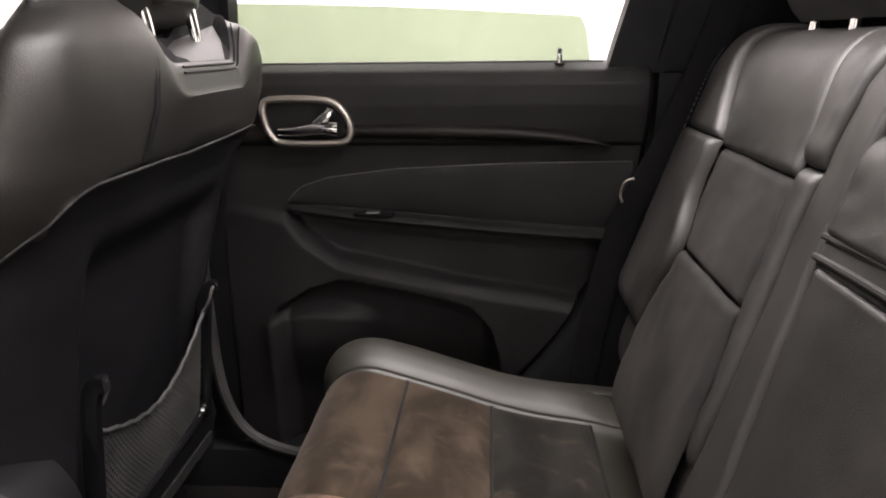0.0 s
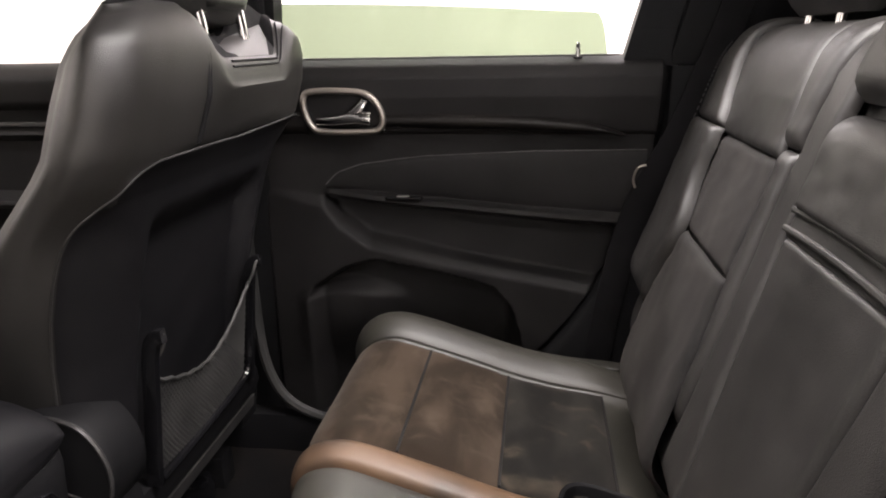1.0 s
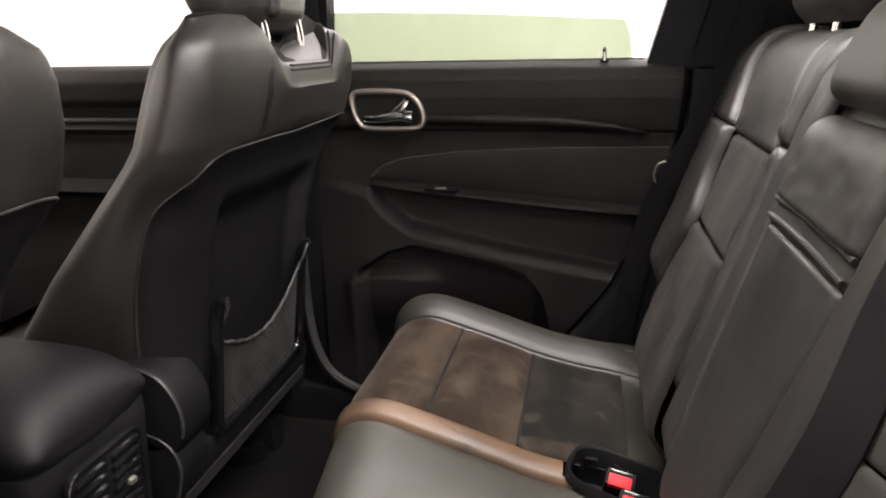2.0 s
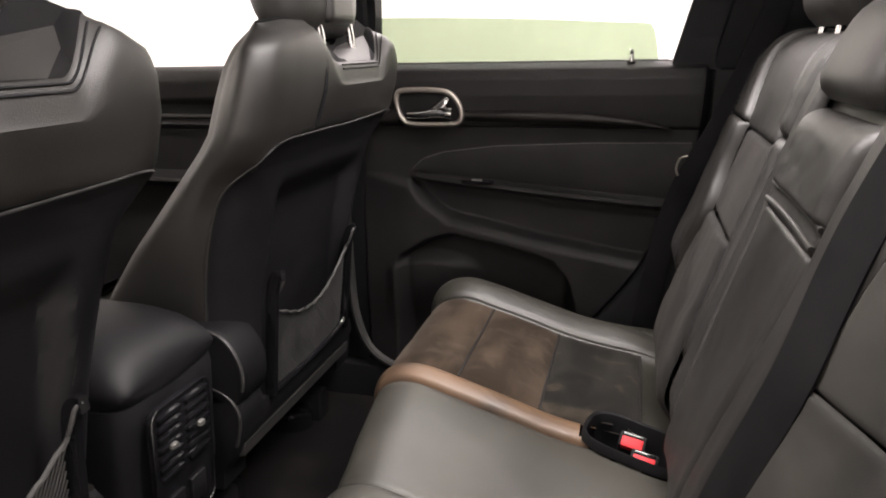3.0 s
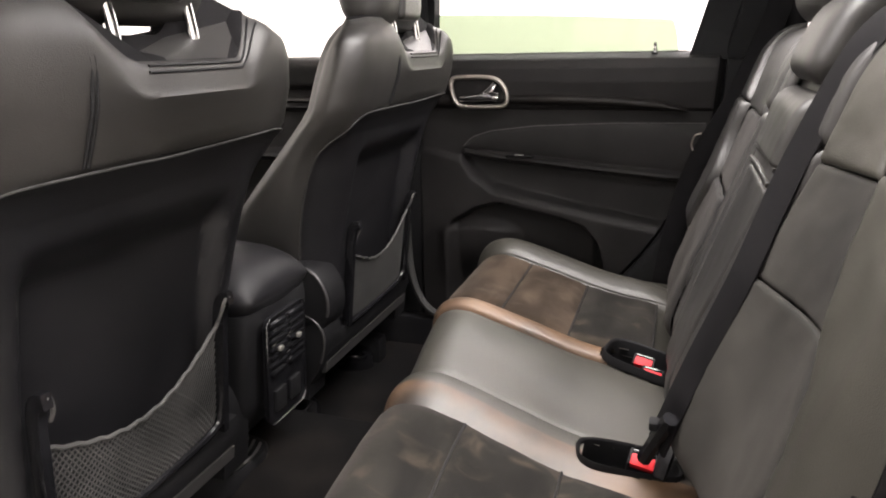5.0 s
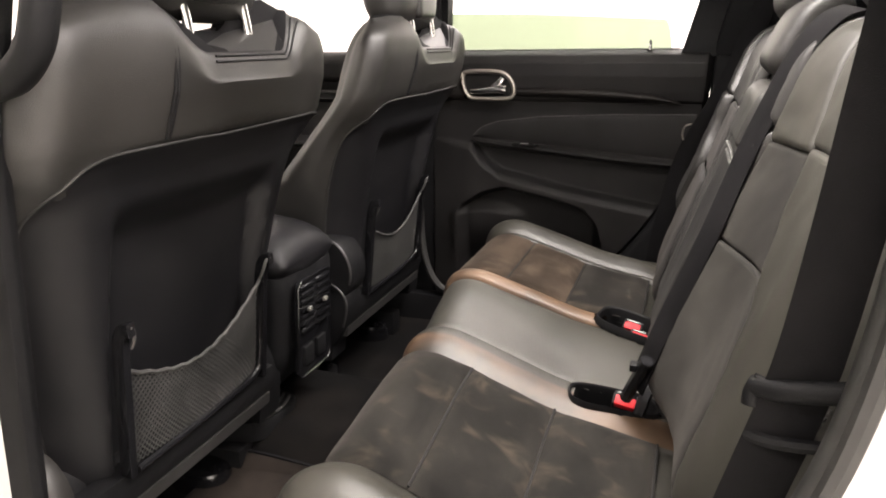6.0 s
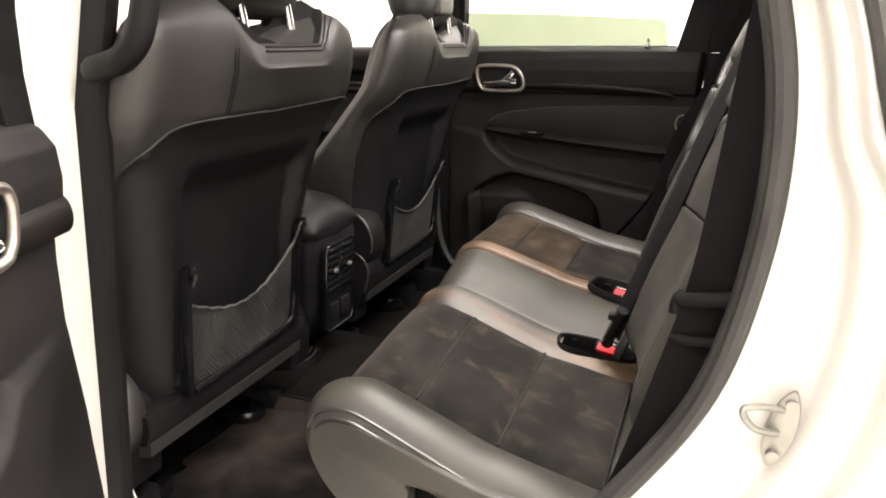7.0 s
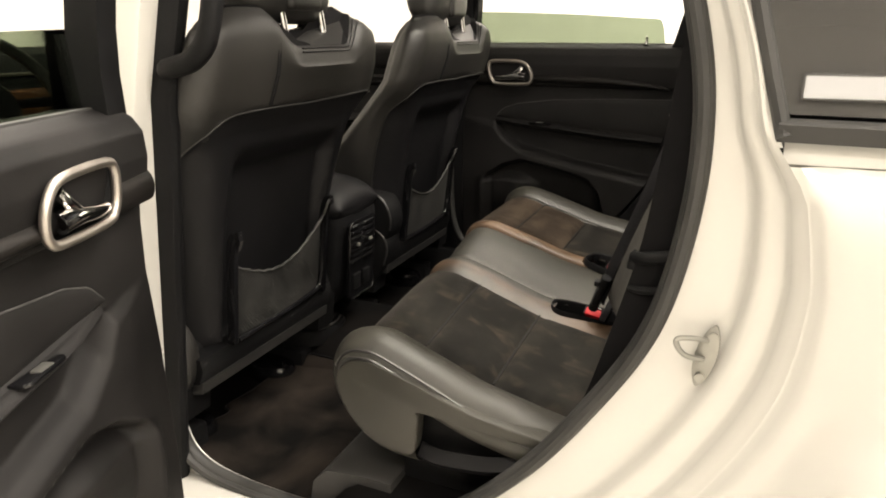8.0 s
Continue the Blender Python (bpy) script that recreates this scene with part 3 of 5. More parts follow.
def saddle(y, forward=0.0):
    """1 in the lowered middle of the crest, 0 on its shoulders; the inner shoulder is broader towards the front."""
    return sstep(-0.115, -0.030, y) * (1 - sstep(0.140 - 0.10 * forward, 0.215 - 0.11 * forward, y))


def seat_ring(z, sunk=True):
    xb, hb, hf, xf = lerp_table(SEAT_ROWS, z)
    hollow = 0.034 * (1 - sstep(0.945, 1.010, z)) * sstep(0.56, 0.62, z)
    xc = min(xb - 0.06, xf + 0.06)
    turn = min(0.05, 0.35 * (xb - xf))
    low = 1 - sstep(1.0, 1.06, z)
    half = [(xb, 0.0), (xb, 0.5 * hb), (xb - 0.002, 0.73 * hb), (xb - turn * (0.24 + 0.14 * low), (0.93 - 0.045 * low) * hb), (xb - turn * (1 + 0.25 * low), hb + 0.012 - 0.004 * low), ((xb + xf) / 2 - 0.01, (hb + hf) / 2 + 0.012), (xf + 0.025, hf), (xf, hf - 0.035), (xc, hf - 0.10 * min(1, hf / 0.2)), (xc, 0.05)]
    pts = [(x, -y, z) for x, y in half[::-1]] + [(x, y, z) for x, y in half[1:]]
    ring = spline(pts, 10, True)
    notch = sstep(1.12, 1.235, z)
    out = []
    for p in ring:
        a = abs(p.y)
        x = p.x
        if x > xb - 0.09 and z < 1.0775 and sunk:
            inside = seam_half(z, p.y)
            x -= 0.005 * (1 - sstep(inside - 0.012, inside + 0.002, a)) * (1 - sstep(1.060, 1.0775, z) * sstep(0.1, 0.2, a))
            x -= hollow * (1 - sstep(0.150, 0.176, a))
        dip = saddle(p.y, sstep(xb - 0.015, xb - 0.07, x)) * notch
        if x > xb - 0.03 and z > 1.138:
            x += dip * 0.8 * (-0.530 - xb)
        out.append((x, p.y, p.z - (0.068 - 0.020 * sstep(xb - 0.015, xb - 0.07, x)) * dip - 0.014 * sstep(0.16, 0.27, a) * sstep(1.19, 1.2465, z)))
    return out


def back_x(z):
    return lerp_table(SEAT_ROWS, z)[0]


def surface_x(y, z, sunk=False):
    """x of the backrest's skin at y and z, walking from the middle of the back round to the bolster."""
    ring = seat_ring(z, sunk)
    middle = 9 * 10
    half = ring[middle:middle + 9 * 10 + 1]
    if y < 0:
        half = [(q[0], -q[1], q[2]) for q in ring[middle::-1]]
    for a, b in zip(half, half[1:]):
        if a[1] <= abs(y) <= b[1]:
            return a[0] + (b[0] - a[0]) * (abs(y) - a[1]) / max(1e-6, b[1] - a[1])
    return max(half, key=lambda p: p[1])[0]


def skin_point(y, z, off, sunk):
    """A point off the skin along its normal in plan."""
    x = surface_x(y, z, sunk)
    slope = (surface_x(y + 0.002, z, sunk) - surface_x(y - 0.002, z, sunk)) / 0.004
    n = Vector((1.0, -slope, 0.0)).normalized()
    return Vector((x, y, z)) + n * off


def rear_line(z, ya, yb, lift):
    """Points of the skin's rear at height z between two y, lifted a little."""
    half = [Vector(q) for q in seat_ring(z) if ya <= q[1] <= yb and q[0] > -0.572]
    return [q + Vector((0.6 * lift, 0, lift)) for q in sorted(half, key=lambda q: q.y)]


def front_seat(label):
    seat = thing("bucket_seat", label, "car seat", "front seats")
    zs = [0.555 + 0.485 * k / 30 for k in range(31)] + [1.045, 1.05, 1.055, 1.06, 1.063, 1.066, 1.0685, 1.071, 1.075, 1.085, 1.10, 1.12, 1.14, 1.16, 1.18, 1.20, 1.213, 1.223, 1.233, 1.240, 1.2465]
    crest = seat_ring(1.2465)
    cap = [[(-0.577 + (x + 0.577) * g, y * (0.94 + 0.06 * g), z + dz + 0.010 * (1 - g) * saddle(y)) for x, y, z in crest] for g, dz in ((0.9, 0.0022), (0.72, 0.0042), (0.45, 0.005), (0.15, 0.0052))]
    backrest = part("backrest", loft([seat_ring(z) for z in zs] + cap[:1]), LEATHER, seat, "black leather backrest with raised shoulders")
    # Crest leather blackened and matt, to stand in for shade under the headrest
    part("crest_deck", loft([[(x, y, z + 0.0006) for x, y, z in ring] for ring in cap]), WEBBING, seat, "matt black crest round the headrest posts")
    # piping along the seam and down both sides
    side = [(-lerp_table(SEAM, z)[0], z) for z in (0.64, 0.72, 0.80, 0.86, 0.91, 0.95, 0.985, 1.008, 1.028, 1.040, 1.050, 1.059, 1.066, 1.071)]
    line = [tuple(skin_point(y, z, 0.0006, False)) for y, z in side]
    flat = lambda y: lerp_table([(b, a) for a, b in (SEAM if y < 0 else SEAM_INNER[7:])[::-1]], abs(y))[0]
    inner = [tuple(skin_point(seam_half(z, 1), z, 0.0006, False)) for z in (1.068, 1.05, 1.0, 0.95, 0.90)]
    pts = line + [(surface_x(y, 1.081) + 0.0006, y, flat(y)) for y in (-0.16, -0.10, -0.05, 0, 0.05, 0.10, 0.16, 0.20, 0.235, 0.26)] + inner
    part("seam_piping", tube(spline(pts, 6), 0.0016, 6), PIPING, backrest, "pale piping along the seam")
    seam = [(surface_x(0.11, min(z, 1.19)) + 0.0008 - 0.014 * sstep(1.19, 1.225, z), -0.106 - 0.010 * (1.22 - z) / 0.14, z) for z in (1.080, 1.10, 1.12, 1.14, 1.16, 1.18, 1.195, 1.205)]
    for dy in (0.0, 0.006):
        part("shoulder_seam", tube(spline([(x, y + dy, z) for x, y, z in seam], 4), 0.0023, 6), PLASTIC, backrest, "stitched shoulder seam")
    for z in (1.2375, 1.2445):
        part("crest_seam", tube(rear_line(z, -0.03, 0.20, 0.0013), 0.0015, 6), SHELL, backrest, "double seam along the crest")
    # hard back panel inside the seam
    def panel(u, v):
        z = 0.565 + (1.0765 - 0.565) * (1 - (1 - v) ** 1.5)
        w = math.sin((u - 0.5) * math.pi)
        y = (seam_half(z, u - 0.5) - 0.003) * (0.6 * w + 0.8 * (u - 0.5))
        return skin_point(y, z, 0.0012, True)
    part("back_panel", sheet(panel, 80, 64), SHELL, seat, "smooth black back panel with a hollow middle")
    # map pocket: two hooked stays, bottom rail, net
    for s, y in ((-1, -0.165), (1, 0.155)):
        stay = spline([(-0.652, y, 0.60), (-0.640, y, 0.70), (-0.628, y, 0.80), (-0.618, y, 0.83), (-0.604, y, 0.834)], 5)
        part("pocket_stay", ribbon(stay, Vector((0, 0.0065, 0)), 0.012), GLOSSY, seat, "gloss black pocket stay with hook")
        part("stay_hook", tube(spline([(-0.622, y - s * 0.012, 0.800), (-0.614, y - s * 0.012, 0.815), (-0.609, y - s * 0.008, 0.832), (-0.606, y, 0.837)], 4), 0.0028, 8), GREY_TRIM, seat, "worn grey hook")
    part("pocket_rail", tube(spline([(-0.640, 0.155, 0.70), (-0.642, 0.15, 0.65), (-0.648, 0.13, 0.612), (-0.650, 0.0, 0.602), (-0.650, -0.15, 0.600)], 6), 0.006, 8), GLOSSY, seat)
    def net_point(a, b):
        y = -0.158 + 0.308 * a
        rim = 0.765 - 0.05 * math.sin(math.pi * a) + 0.03 * a * a
        z = 0.606 + (rim - 0.606) * b
        return Vector((back_x(z) + 0.004 + 0.006 * math.sin(math.pi * a), y, z))
    net = bmesh.new()
    for i in range(-26, 38):
        for d in (1, -1):
            pts = []
            for k in range(15):
                b = k / 14
                a = (i + d * b * 13) / 37
                if 0 <= a <= 1:
                    pts.append(net_point(a, b))
            if len(pts) > 1:
                tube(pts, 0.0012, 3, net)
    part("pocket_net", net, RUBBER, seat, "black mesh map pocket", smooth=False)
    part("net_hem", tube([net_point(k / 30, 1.0) + Vector((0.002, 0, 0.0015 * math.sin(k * 2.1))) for k in range(31)], 0.0032, 7), RUBBER, seat, "gathered elastic hem")
    # lower cross trim and recliner covers
    part("lower_trim", loft([[(-0.69, y, 0.60), (-0.655, y, 0.60), (-0.652, y, 0.575), (-0.665, y, 0.545), (-0.70, y, 0.54)] for y in (-0.255, -0.15, 0.0, 0.12, 0.20)]), PLASTIC, seat, "black lower trim")
    for s in (-1, 1):
        shield = spline([(-0.70, 0, 0.46), (-0.69, 0, 0.56), (-0.72, 0, 0.635), (-0.80, 0, 0.665), (-1.0, 0, 0.64), (-1.15, 0, 0.56), (-1.15, 0, 0.46)], 5)
        part("side_shield", loft([[(p.x * 1.0, s * y, p.z) for p in shield] for y in (0.20, 0.262, 0.27)]), PLASTIC, seat, "black seat side shield")
    # cushion
    def cushion_ring(x):
        t = (x + 1.22) / 0.5
        top = 0.665 - 0.03 * t + 0.01 * math.sin(math.pi * t)
        edge = 1 - 0.25 * (1 - sstep(0, 0.12, t)) - 0.02
        half = [(0.0, top - 0.005), (0.15, top - 0.005), (0.21, top + 0.018), (0.25 * edge, top + 0.012), (0.27 * edge, top - 0.03), (0.265 * edge, 0.55), (0.22, 0.50), (0.0, 0.50)]
        pts = [(x, y, z) for y, z in half] + [(x, -y, z) for y, z in half[-2:0:-1]]
        return spline(pts, 4, True)
    part("seat_cushion", loft([cushion_ring(-1.22 + 0.5 * k / 12) for k in range(13)]), LEATHER, seat, "black leather cushion")
    for s in (-1, 1):
        part("seat_rail", box(-1.25, -0.74, s * 0.2 - 0.025, s * 0.2 + 0.025, 0.325, 0.40, 0.006), PLASTIC, seat, "dark seat rail")
        part("rail_riser", box(-1.15, -0.80, s * 0.2 - 0.02, s * 0.2 + 0.02, 0.40, 0.51, 0.006), PLASTIC, seat)
        cap = [(-0.82 + 0.070 * math.cos(a), s * 0.150 + 0.046 * math.sin(a)) for a in (2 * math.pi * i / 24 for i in range(24))]
        part("rail_end_cap", loft([[(x, y, 0.32) for x, y in cap], [(x, y, 0.358) for x, y in cap], [(-0.82 + (x + 0.82) * 0.9, s * 0.150 + (y - s * 0.150) * 0.9, 0.372) for x, y in cap], [(-0.82 + (x + 0.82) * 0.6, s * 0.150 + (y - s * 0.150) * 0.6, 0.378) for x, y in cap]]), GLOSSY, seat, "oval black rail end cap")
    # headrest on two chrome posts
    for s in (-1, 1):
        part("headrest_post", tube(spline([(-0.562, 0.031 + s * 0.064, 1.16), (-0.565, 0.031 + s * 0.064, 1.21), (-0.573, 0.031 + s * 0.064, 1.26), (-0.584, 0.031 + s * 0.064, 1.31)], 4), 0.0075, 12), CHROME, seat, "chrome headrest post")
        part("post_collar", loft([[(-0.563 + r * 1.2 * math.cos(a), 0.031 + s * 0.064 + r * math.sin(a), z) for a in (2 * math.pi * i / 16 for i in range(16))] for z, r in ((1.165, 0.017), (1.181, 0.017), (1.185, 0.012))]), PLASTIC, seat)
    rings = []
    for k in range(15):
        t = k / 14
        z = 1.222 + 0.20 * t
        r = (1 - abs(2 * t - 1) ** 3.2) ** 0.5 if 0 < t < 1 else 0.18
        r = max(r, 0.3)
        cx = -0.605 - 0.02 * t
        rings.append([(cx + 0.062 * r * (abs(math.cos(a)) ** 0.75) * (1 if math.cos(a) > 0 else -1), 0.014 + 0.138 * (0.72 + 0.28 * r) * (abs(math.sin(a)) ** 0.6) * (1 if math.sin(a) > 0 else -1), z) for a in (2 * math.pi * i / 40 for i in range(40))])
    part("headrest", loft(rings), LEATHER, seat, "black leather headrest")
    part("headrest_pad", box(-0.580, -0.543, -0.032, 0.072, 1.246, 1.40, 0.016, segments=4), LEATHER, seat, "padded rear of the headrest")
    part("under_bar", loft([[(-0.695, y, 0.542), (-0.660, y, 0.546), (-0.664, y, 0.522), (-0.69, y, 0.515)] for y in (-0.25, 0, 0.19)]), PIPING, seat, "grey lower bar")
    return seat


far_seat = front_seat("black leather front seat with mesh map pocket on its back")
far_seat.matrix_world = Matrix.Translation((0, 0.38, 0))
near_seat = copy_thing(far_seat, Matrix.Translation((0, -0.385, 0)))
rings = [[(-0.72 + r * math.cos(a), -0.295 + 0.055 * k, 0.60 + 1.45 * r * math.sin(a)) for a in (2 * math.pi * i / 20 for i in range(20))] for k, r in ((0, 0.02), (0.2, 0.045), (0.5, 0.055), (0.8, 0.055), (1, 0.05))]
part("recliner_cover", loft(rings), LEATHER, near_seat, "rounded black recliner cover")
# the far seat's inboard hinge covers show beside the console
for name, outline in (("hinge_cover", [(-0.80, 0.72), (-0.76, 0.765), (-0.714, 0.772), (-0.662, 0.757), (-0.634, 0.707), (-0.640, 0.651), (-0.68, 0.62), (-0.80, 0.62)]),
                      ("lower_cover", [(-0.78, 0.63), (-0.74, 0.662), (-0.696, 0.664), (-0.660, 0.645), (-0.648, 0.60), (-0.674, 0.522), (-0.72, 0.48), (-0.80, 0.50)])):
    edge = spline([(x, 0, z) for x, z in outline], 5, True)
    mid_x, mid_z = sum(q.x for q in edge) / len(edge), sum(q.z for q in edge) / len(edge)
    rings = [[(mid_x + (q.x - mid_x) * g, y, mid_z + (q.z - mid_z) * g) for q in edge] for y, g in ((-0.20, 1.0), (-0.258, 1.0), (-0.266, 0.985), (-0.270, 0.95), (-0.272, 0.8))]
    cover = part(name, loft(rings), PLASTIC, far_seat, "rounded black hinge cover")
    # Paler tube that draws the highlight along the cover's rounded edge
    arc = [Vector((mid_x + (q.x - mid_x) * 0.955, -0.2705, mid_z + (q.z - mid_z) * 0.955)) for q in edge if q.x > mid_x - 0.03 and q.z > mid_z - 0.045]
    part("cover_rim", tube(arc, 0.0032, 6), PIPING, cover, "bright rounded rim")

# ---- centre console ----
console = thing("centre_console", "black centre console with rear air vents and padded armrest lid", "console")
def console_ring(z):
    back = lerp_table([(0.42, -0.83), (0.465, -0.81), (0.49, -0.72), (0.56, -0.680), (0.74, -0.660), (0.775, -0.672), (0.785, -0.70)], z)[0]
    w = lerp_table([(0.42, 0.15), (0.50, 0.125), (0.60, 0.115), (0.785, 0.110)], z)[0]
    pts = [(back, y - 0.02, z) for y in (-w * 0.75, 0, w * 0.75)] + [(back - 0.05, w - 0.02, z), (back - 0.3, w + 0.0, z), (-1.75, w + 0.02, z), (-1.80, 0, z), (-1.75, -w - 0.06, z), (back - 0.3, -w - 0.04, z), (back - 0.05, -w - 0.02, z)]
    return spline(pts, 4, True)
part("console_body", loft([console_ring(0.40 + 0.35 * k / 18) for k in range(19)]), PLASTIC, console)
rings = []
for k in range(19):
    t = 0.5 - 0.5 * math.cos(math.pi * k / 18)
    x = -0.655 - 0.455 * t
    r = max(0.10, (1 - abs(2 * t - 1) ** 5) ** 0.5)
    rings.append([(x, -0.02 + 0.114 * (0.80 + 0.20 * r) * (abs(math.cos(a)) ** 0.85) * (1 if math.cos(a) > 0 else -1), 0.772 + 0.072 * r * (abs(math.sin(a)) ** 0.9) * (1 if math.sin(a) > 0 else -1)) for a in (2 * math.pi * i / 28 for i in range(28))])
part("armrest_lid", loft(rings), SHELL, console, "padded black leather armrest lid")
vent_place = Matrix.Translation((-0.660, -0.035, 0.63)) @ Matrix.Rotation(radians(4), 4, "Y") @ pose(0, 0, 0, 90, 0, 90)
vents = part("vent_panel", plate(rounded(0.125, 0.215, 0.018), 0.012, vent_place, 0.003), GLOSSY, console, "gloss black vent panel")
rim = [vent_place @ Vector((x, y, 0.013)) for x, y in rounded(0.127, 0.217, 0.018)]
part("vent_rim", tube(rim, 0.0016, 6, closed=True), GLOSSY, vents, "thin gloss black rim")
for s in (-1, 1):
    for k in range(7):
        bm = box(s * 0.031 - 0.024, s * 0.031 + 0.024, -0.002 + 0.016 * k - 0.0035, -0.002 + 0.016 * k + 0.0035, 0.008, 0.018, 0.001)
        bmesh.ops.transform(bm, matrix=vent_place, verts=bm.verts)
        part("vent_slat", bm, GLOSSY, vents)
    bm = box(s * 0.031 - 0.006, s * 0.031 + 0.006, 0.040, 0.049, 0.014, 0.024, 0.003)
    bmesh.ops.transform(bm, matrix=vent_place, verts=bm.verts)
    part("vent_knob", bm, STEEL, vents, "small bright vent knob")
for k in range(2):
    bm = box(-0.045 + 0.05 * k, -0.01 + 0.05 * k, -0.085, -0.04, 0.010, 0.017, 0.003)
    bmesh.ops.transform(bm, matrix=vent_place, verts=bm.verts)
    part("socket_cover", bm, PLASTIC, vents)
foot = [(p.x, p.y) for p in spline([(-0.84, -0.03, 0), (-0.73, -0.025, 0), (-0.700, -0.06, 0), (-0.698, -0.10, 0), (-0.712, -0.145, 0), (-0.75, -0.175, 0), (-0.84, -0.18, 0)], 4, True)]
part("foot_duct", loft([[(-0.78 + (x + 0.78) * g, -0.10 + (y + 0.10) * g, z) for x, y in foot] for g, z in ((1.0, 0.40), (1.0, 0.436), (0.96, 0.443), (0.7, 0.446))]), PLASTIC, console, "black floor air duct")
for k in range(7):
    slat = [(-0.708 - 0.015 * k - 0.020 * ((y + 0.10) / 0.07) ** 2, y, 0.4475 + 0.0018 * k) for y in (-0.10 + (0.052 + 0.002 * k) * (j / 5 - 1) for j in range(11))]
    part("foot_grille_slat", tube(slat, 0.0030, 6), GREY_TRIM, console)

# ---- footwell ----
mat_thing = thing("floor_mat", "dusty brown-black floor mat in the rear footwell", "floor mat")
edge = [(p.x, p.y) for p in spline([(-0.795, -0.20, 0), (-0.800, -0.34, 0), (-0.806, -0.43, 0), (-0.780, -0.450, 0), (-0.800, -0.52, 0), (-0.800, -0.60, 0), (-0.765, -0.640, 0), (-0.60, -0.652, 0), (-0.45, -0.645, 0), (-0.425, -0.60, 0), (-0.42, -0.40, 0), (-0.425, -0.22, 0), (-0.46, -0.185, 0), (-0.60, -0.18, 0), (-0.76, -0.18, 0)], 4, True)]
mid = (-0.61, -0.41)
rings = []
for g, lift in ((1.0, 0.004), (0.995, 0.016), (0.975, 0.020), (0.90, 0.018), (0.8, 0.018), (0.7, 0.018), (0.6, 0.018), (0.5, 0.018), (0.4, 0.018), (0.25, 0.018), (0.1, 0.018)):
    ring = []
    for x, y in edge:
        px, py = mid[0] + (x - mid[0]) * g, mid[1] + (y - mid[1]) * g
        ring.append((px, py, floor_z(px, py) + lift + 0.004 * noise.noise((px * 13, py * 13, 4))))
    rings.append(ring)
part("mat_carpet", loft(rings), MAT, mat_thing, "dusty mat pile")
part("mat_binding", tube([Vector(p) for p in rings[1]], 0.004, 6, closed=True), PLASTIC, mat_thing, "black bound edge")
part("heel_trim", loft([[(-0.415, y, 0.35), (-0.405, y, 0.405), (-0.375, y, 0.436), (-0.30, y, 0.446), (-0.24, y, 0.446), (-0.24, y, 0.36)] for y in (-0.645, -0.60, -0.50, -0.42, -0.40)]), GREY_TRIM, body, "grey heel trim under the rear seat")

# ---- rear seats ----
CUSHION = [(-0.25, 0.508), (-0.32, 0.511), (-0.372, 0.528), (-0.412, 0.57), (-0.432, 0.62), (-0.426, 0.660), (-0.402, 0.684), (-0.36, 0.690), (-0.30, 0.675), (-0.22, 0.650), (-0.12, 0.620), (0.0, 0.600), (0.06, 0.588), (0.12, 0.578)]
CUSHION_PATH = spline([(x, 0, z) for x, z in CUSHION], 5)


def front_skew(x, y):
    """The front edge of the bench draws back towards the near door."""
    far = 0.055 * sstep(0.26, -0.22, y) + 0.028 * sstep(-0.20, -0.62, y)
    return far * min(1.0, max(0.0, -x / 0.36))


def cushion_point(k, y, h):
    """A point k steps along the cushion's section, at y, h above the skin."""
    n = len(CUSHION_PATH) - 1
    p = CUSHION_PATH[k]
    d = (CUSHION_PATH[min(n, k + 1)] - CUSHION_PATH[max(0, k - 1)]).normalized()
    return Vector((p.x + front_skew(p.x, y), y, p.z)) + Vector((-d.z, 0, d.x)) * h


WELLS = [(-0.005, 0.192, 1, 0.078, 0.05), (-0.015, -0.140, -1, 0.072, 0.032)]


def in_well(x, y):
    for x0, y0, s, w, d in WELLS:
        c, q = math.cos(radians(-12 * s)), math.sin(radians(-12 * s))
        dx, dy = x - x0, y - y0
        a, b = (c * dx + q * dy) / w, (c * dy - q * dx) / d
        if abs(a) ** 3 + abs(b) ** 3 < 1.0:
            return True
    return False


def cushion_mesh(across, lo=0, hi=None, fade=None):
    """Sweeps the list across of (y, height) along the section."""
    hi = hi if hi is not None else len(CUSHION_PATH) - 1
    bm = bmesh.new()
    rows = []
    for k in range(lo, hi + 1):
        x = CUSHION_PATH[k].x
        rows.append([bm.verts.new(cushion_point(k, y, h * (fade(x) if fade and h > 0 else 1) + 0.0012 * noise.noise((x * 16, y * 16, 1)))) for y, h in across])
    for a, b in zip(rows, rows[1:]):
        for j in range(len(across) - 1):
            c = (a[j].co + b[j + 1].co) / 2
            if not in_well(c.x, c.y) or c.z < 0.55:
                bm.faces.new((a[j], a[j + 1], b[j + 1], b[j]))
    return bm


def across_line(points, steps=5):
    return [(p.x, p.y) for p in spline([(y, h, 0) for y, h in points], steps)]


def rear_fade(x):
    return 1 - 0.6 * sstep(-0.06, 0.08, x)


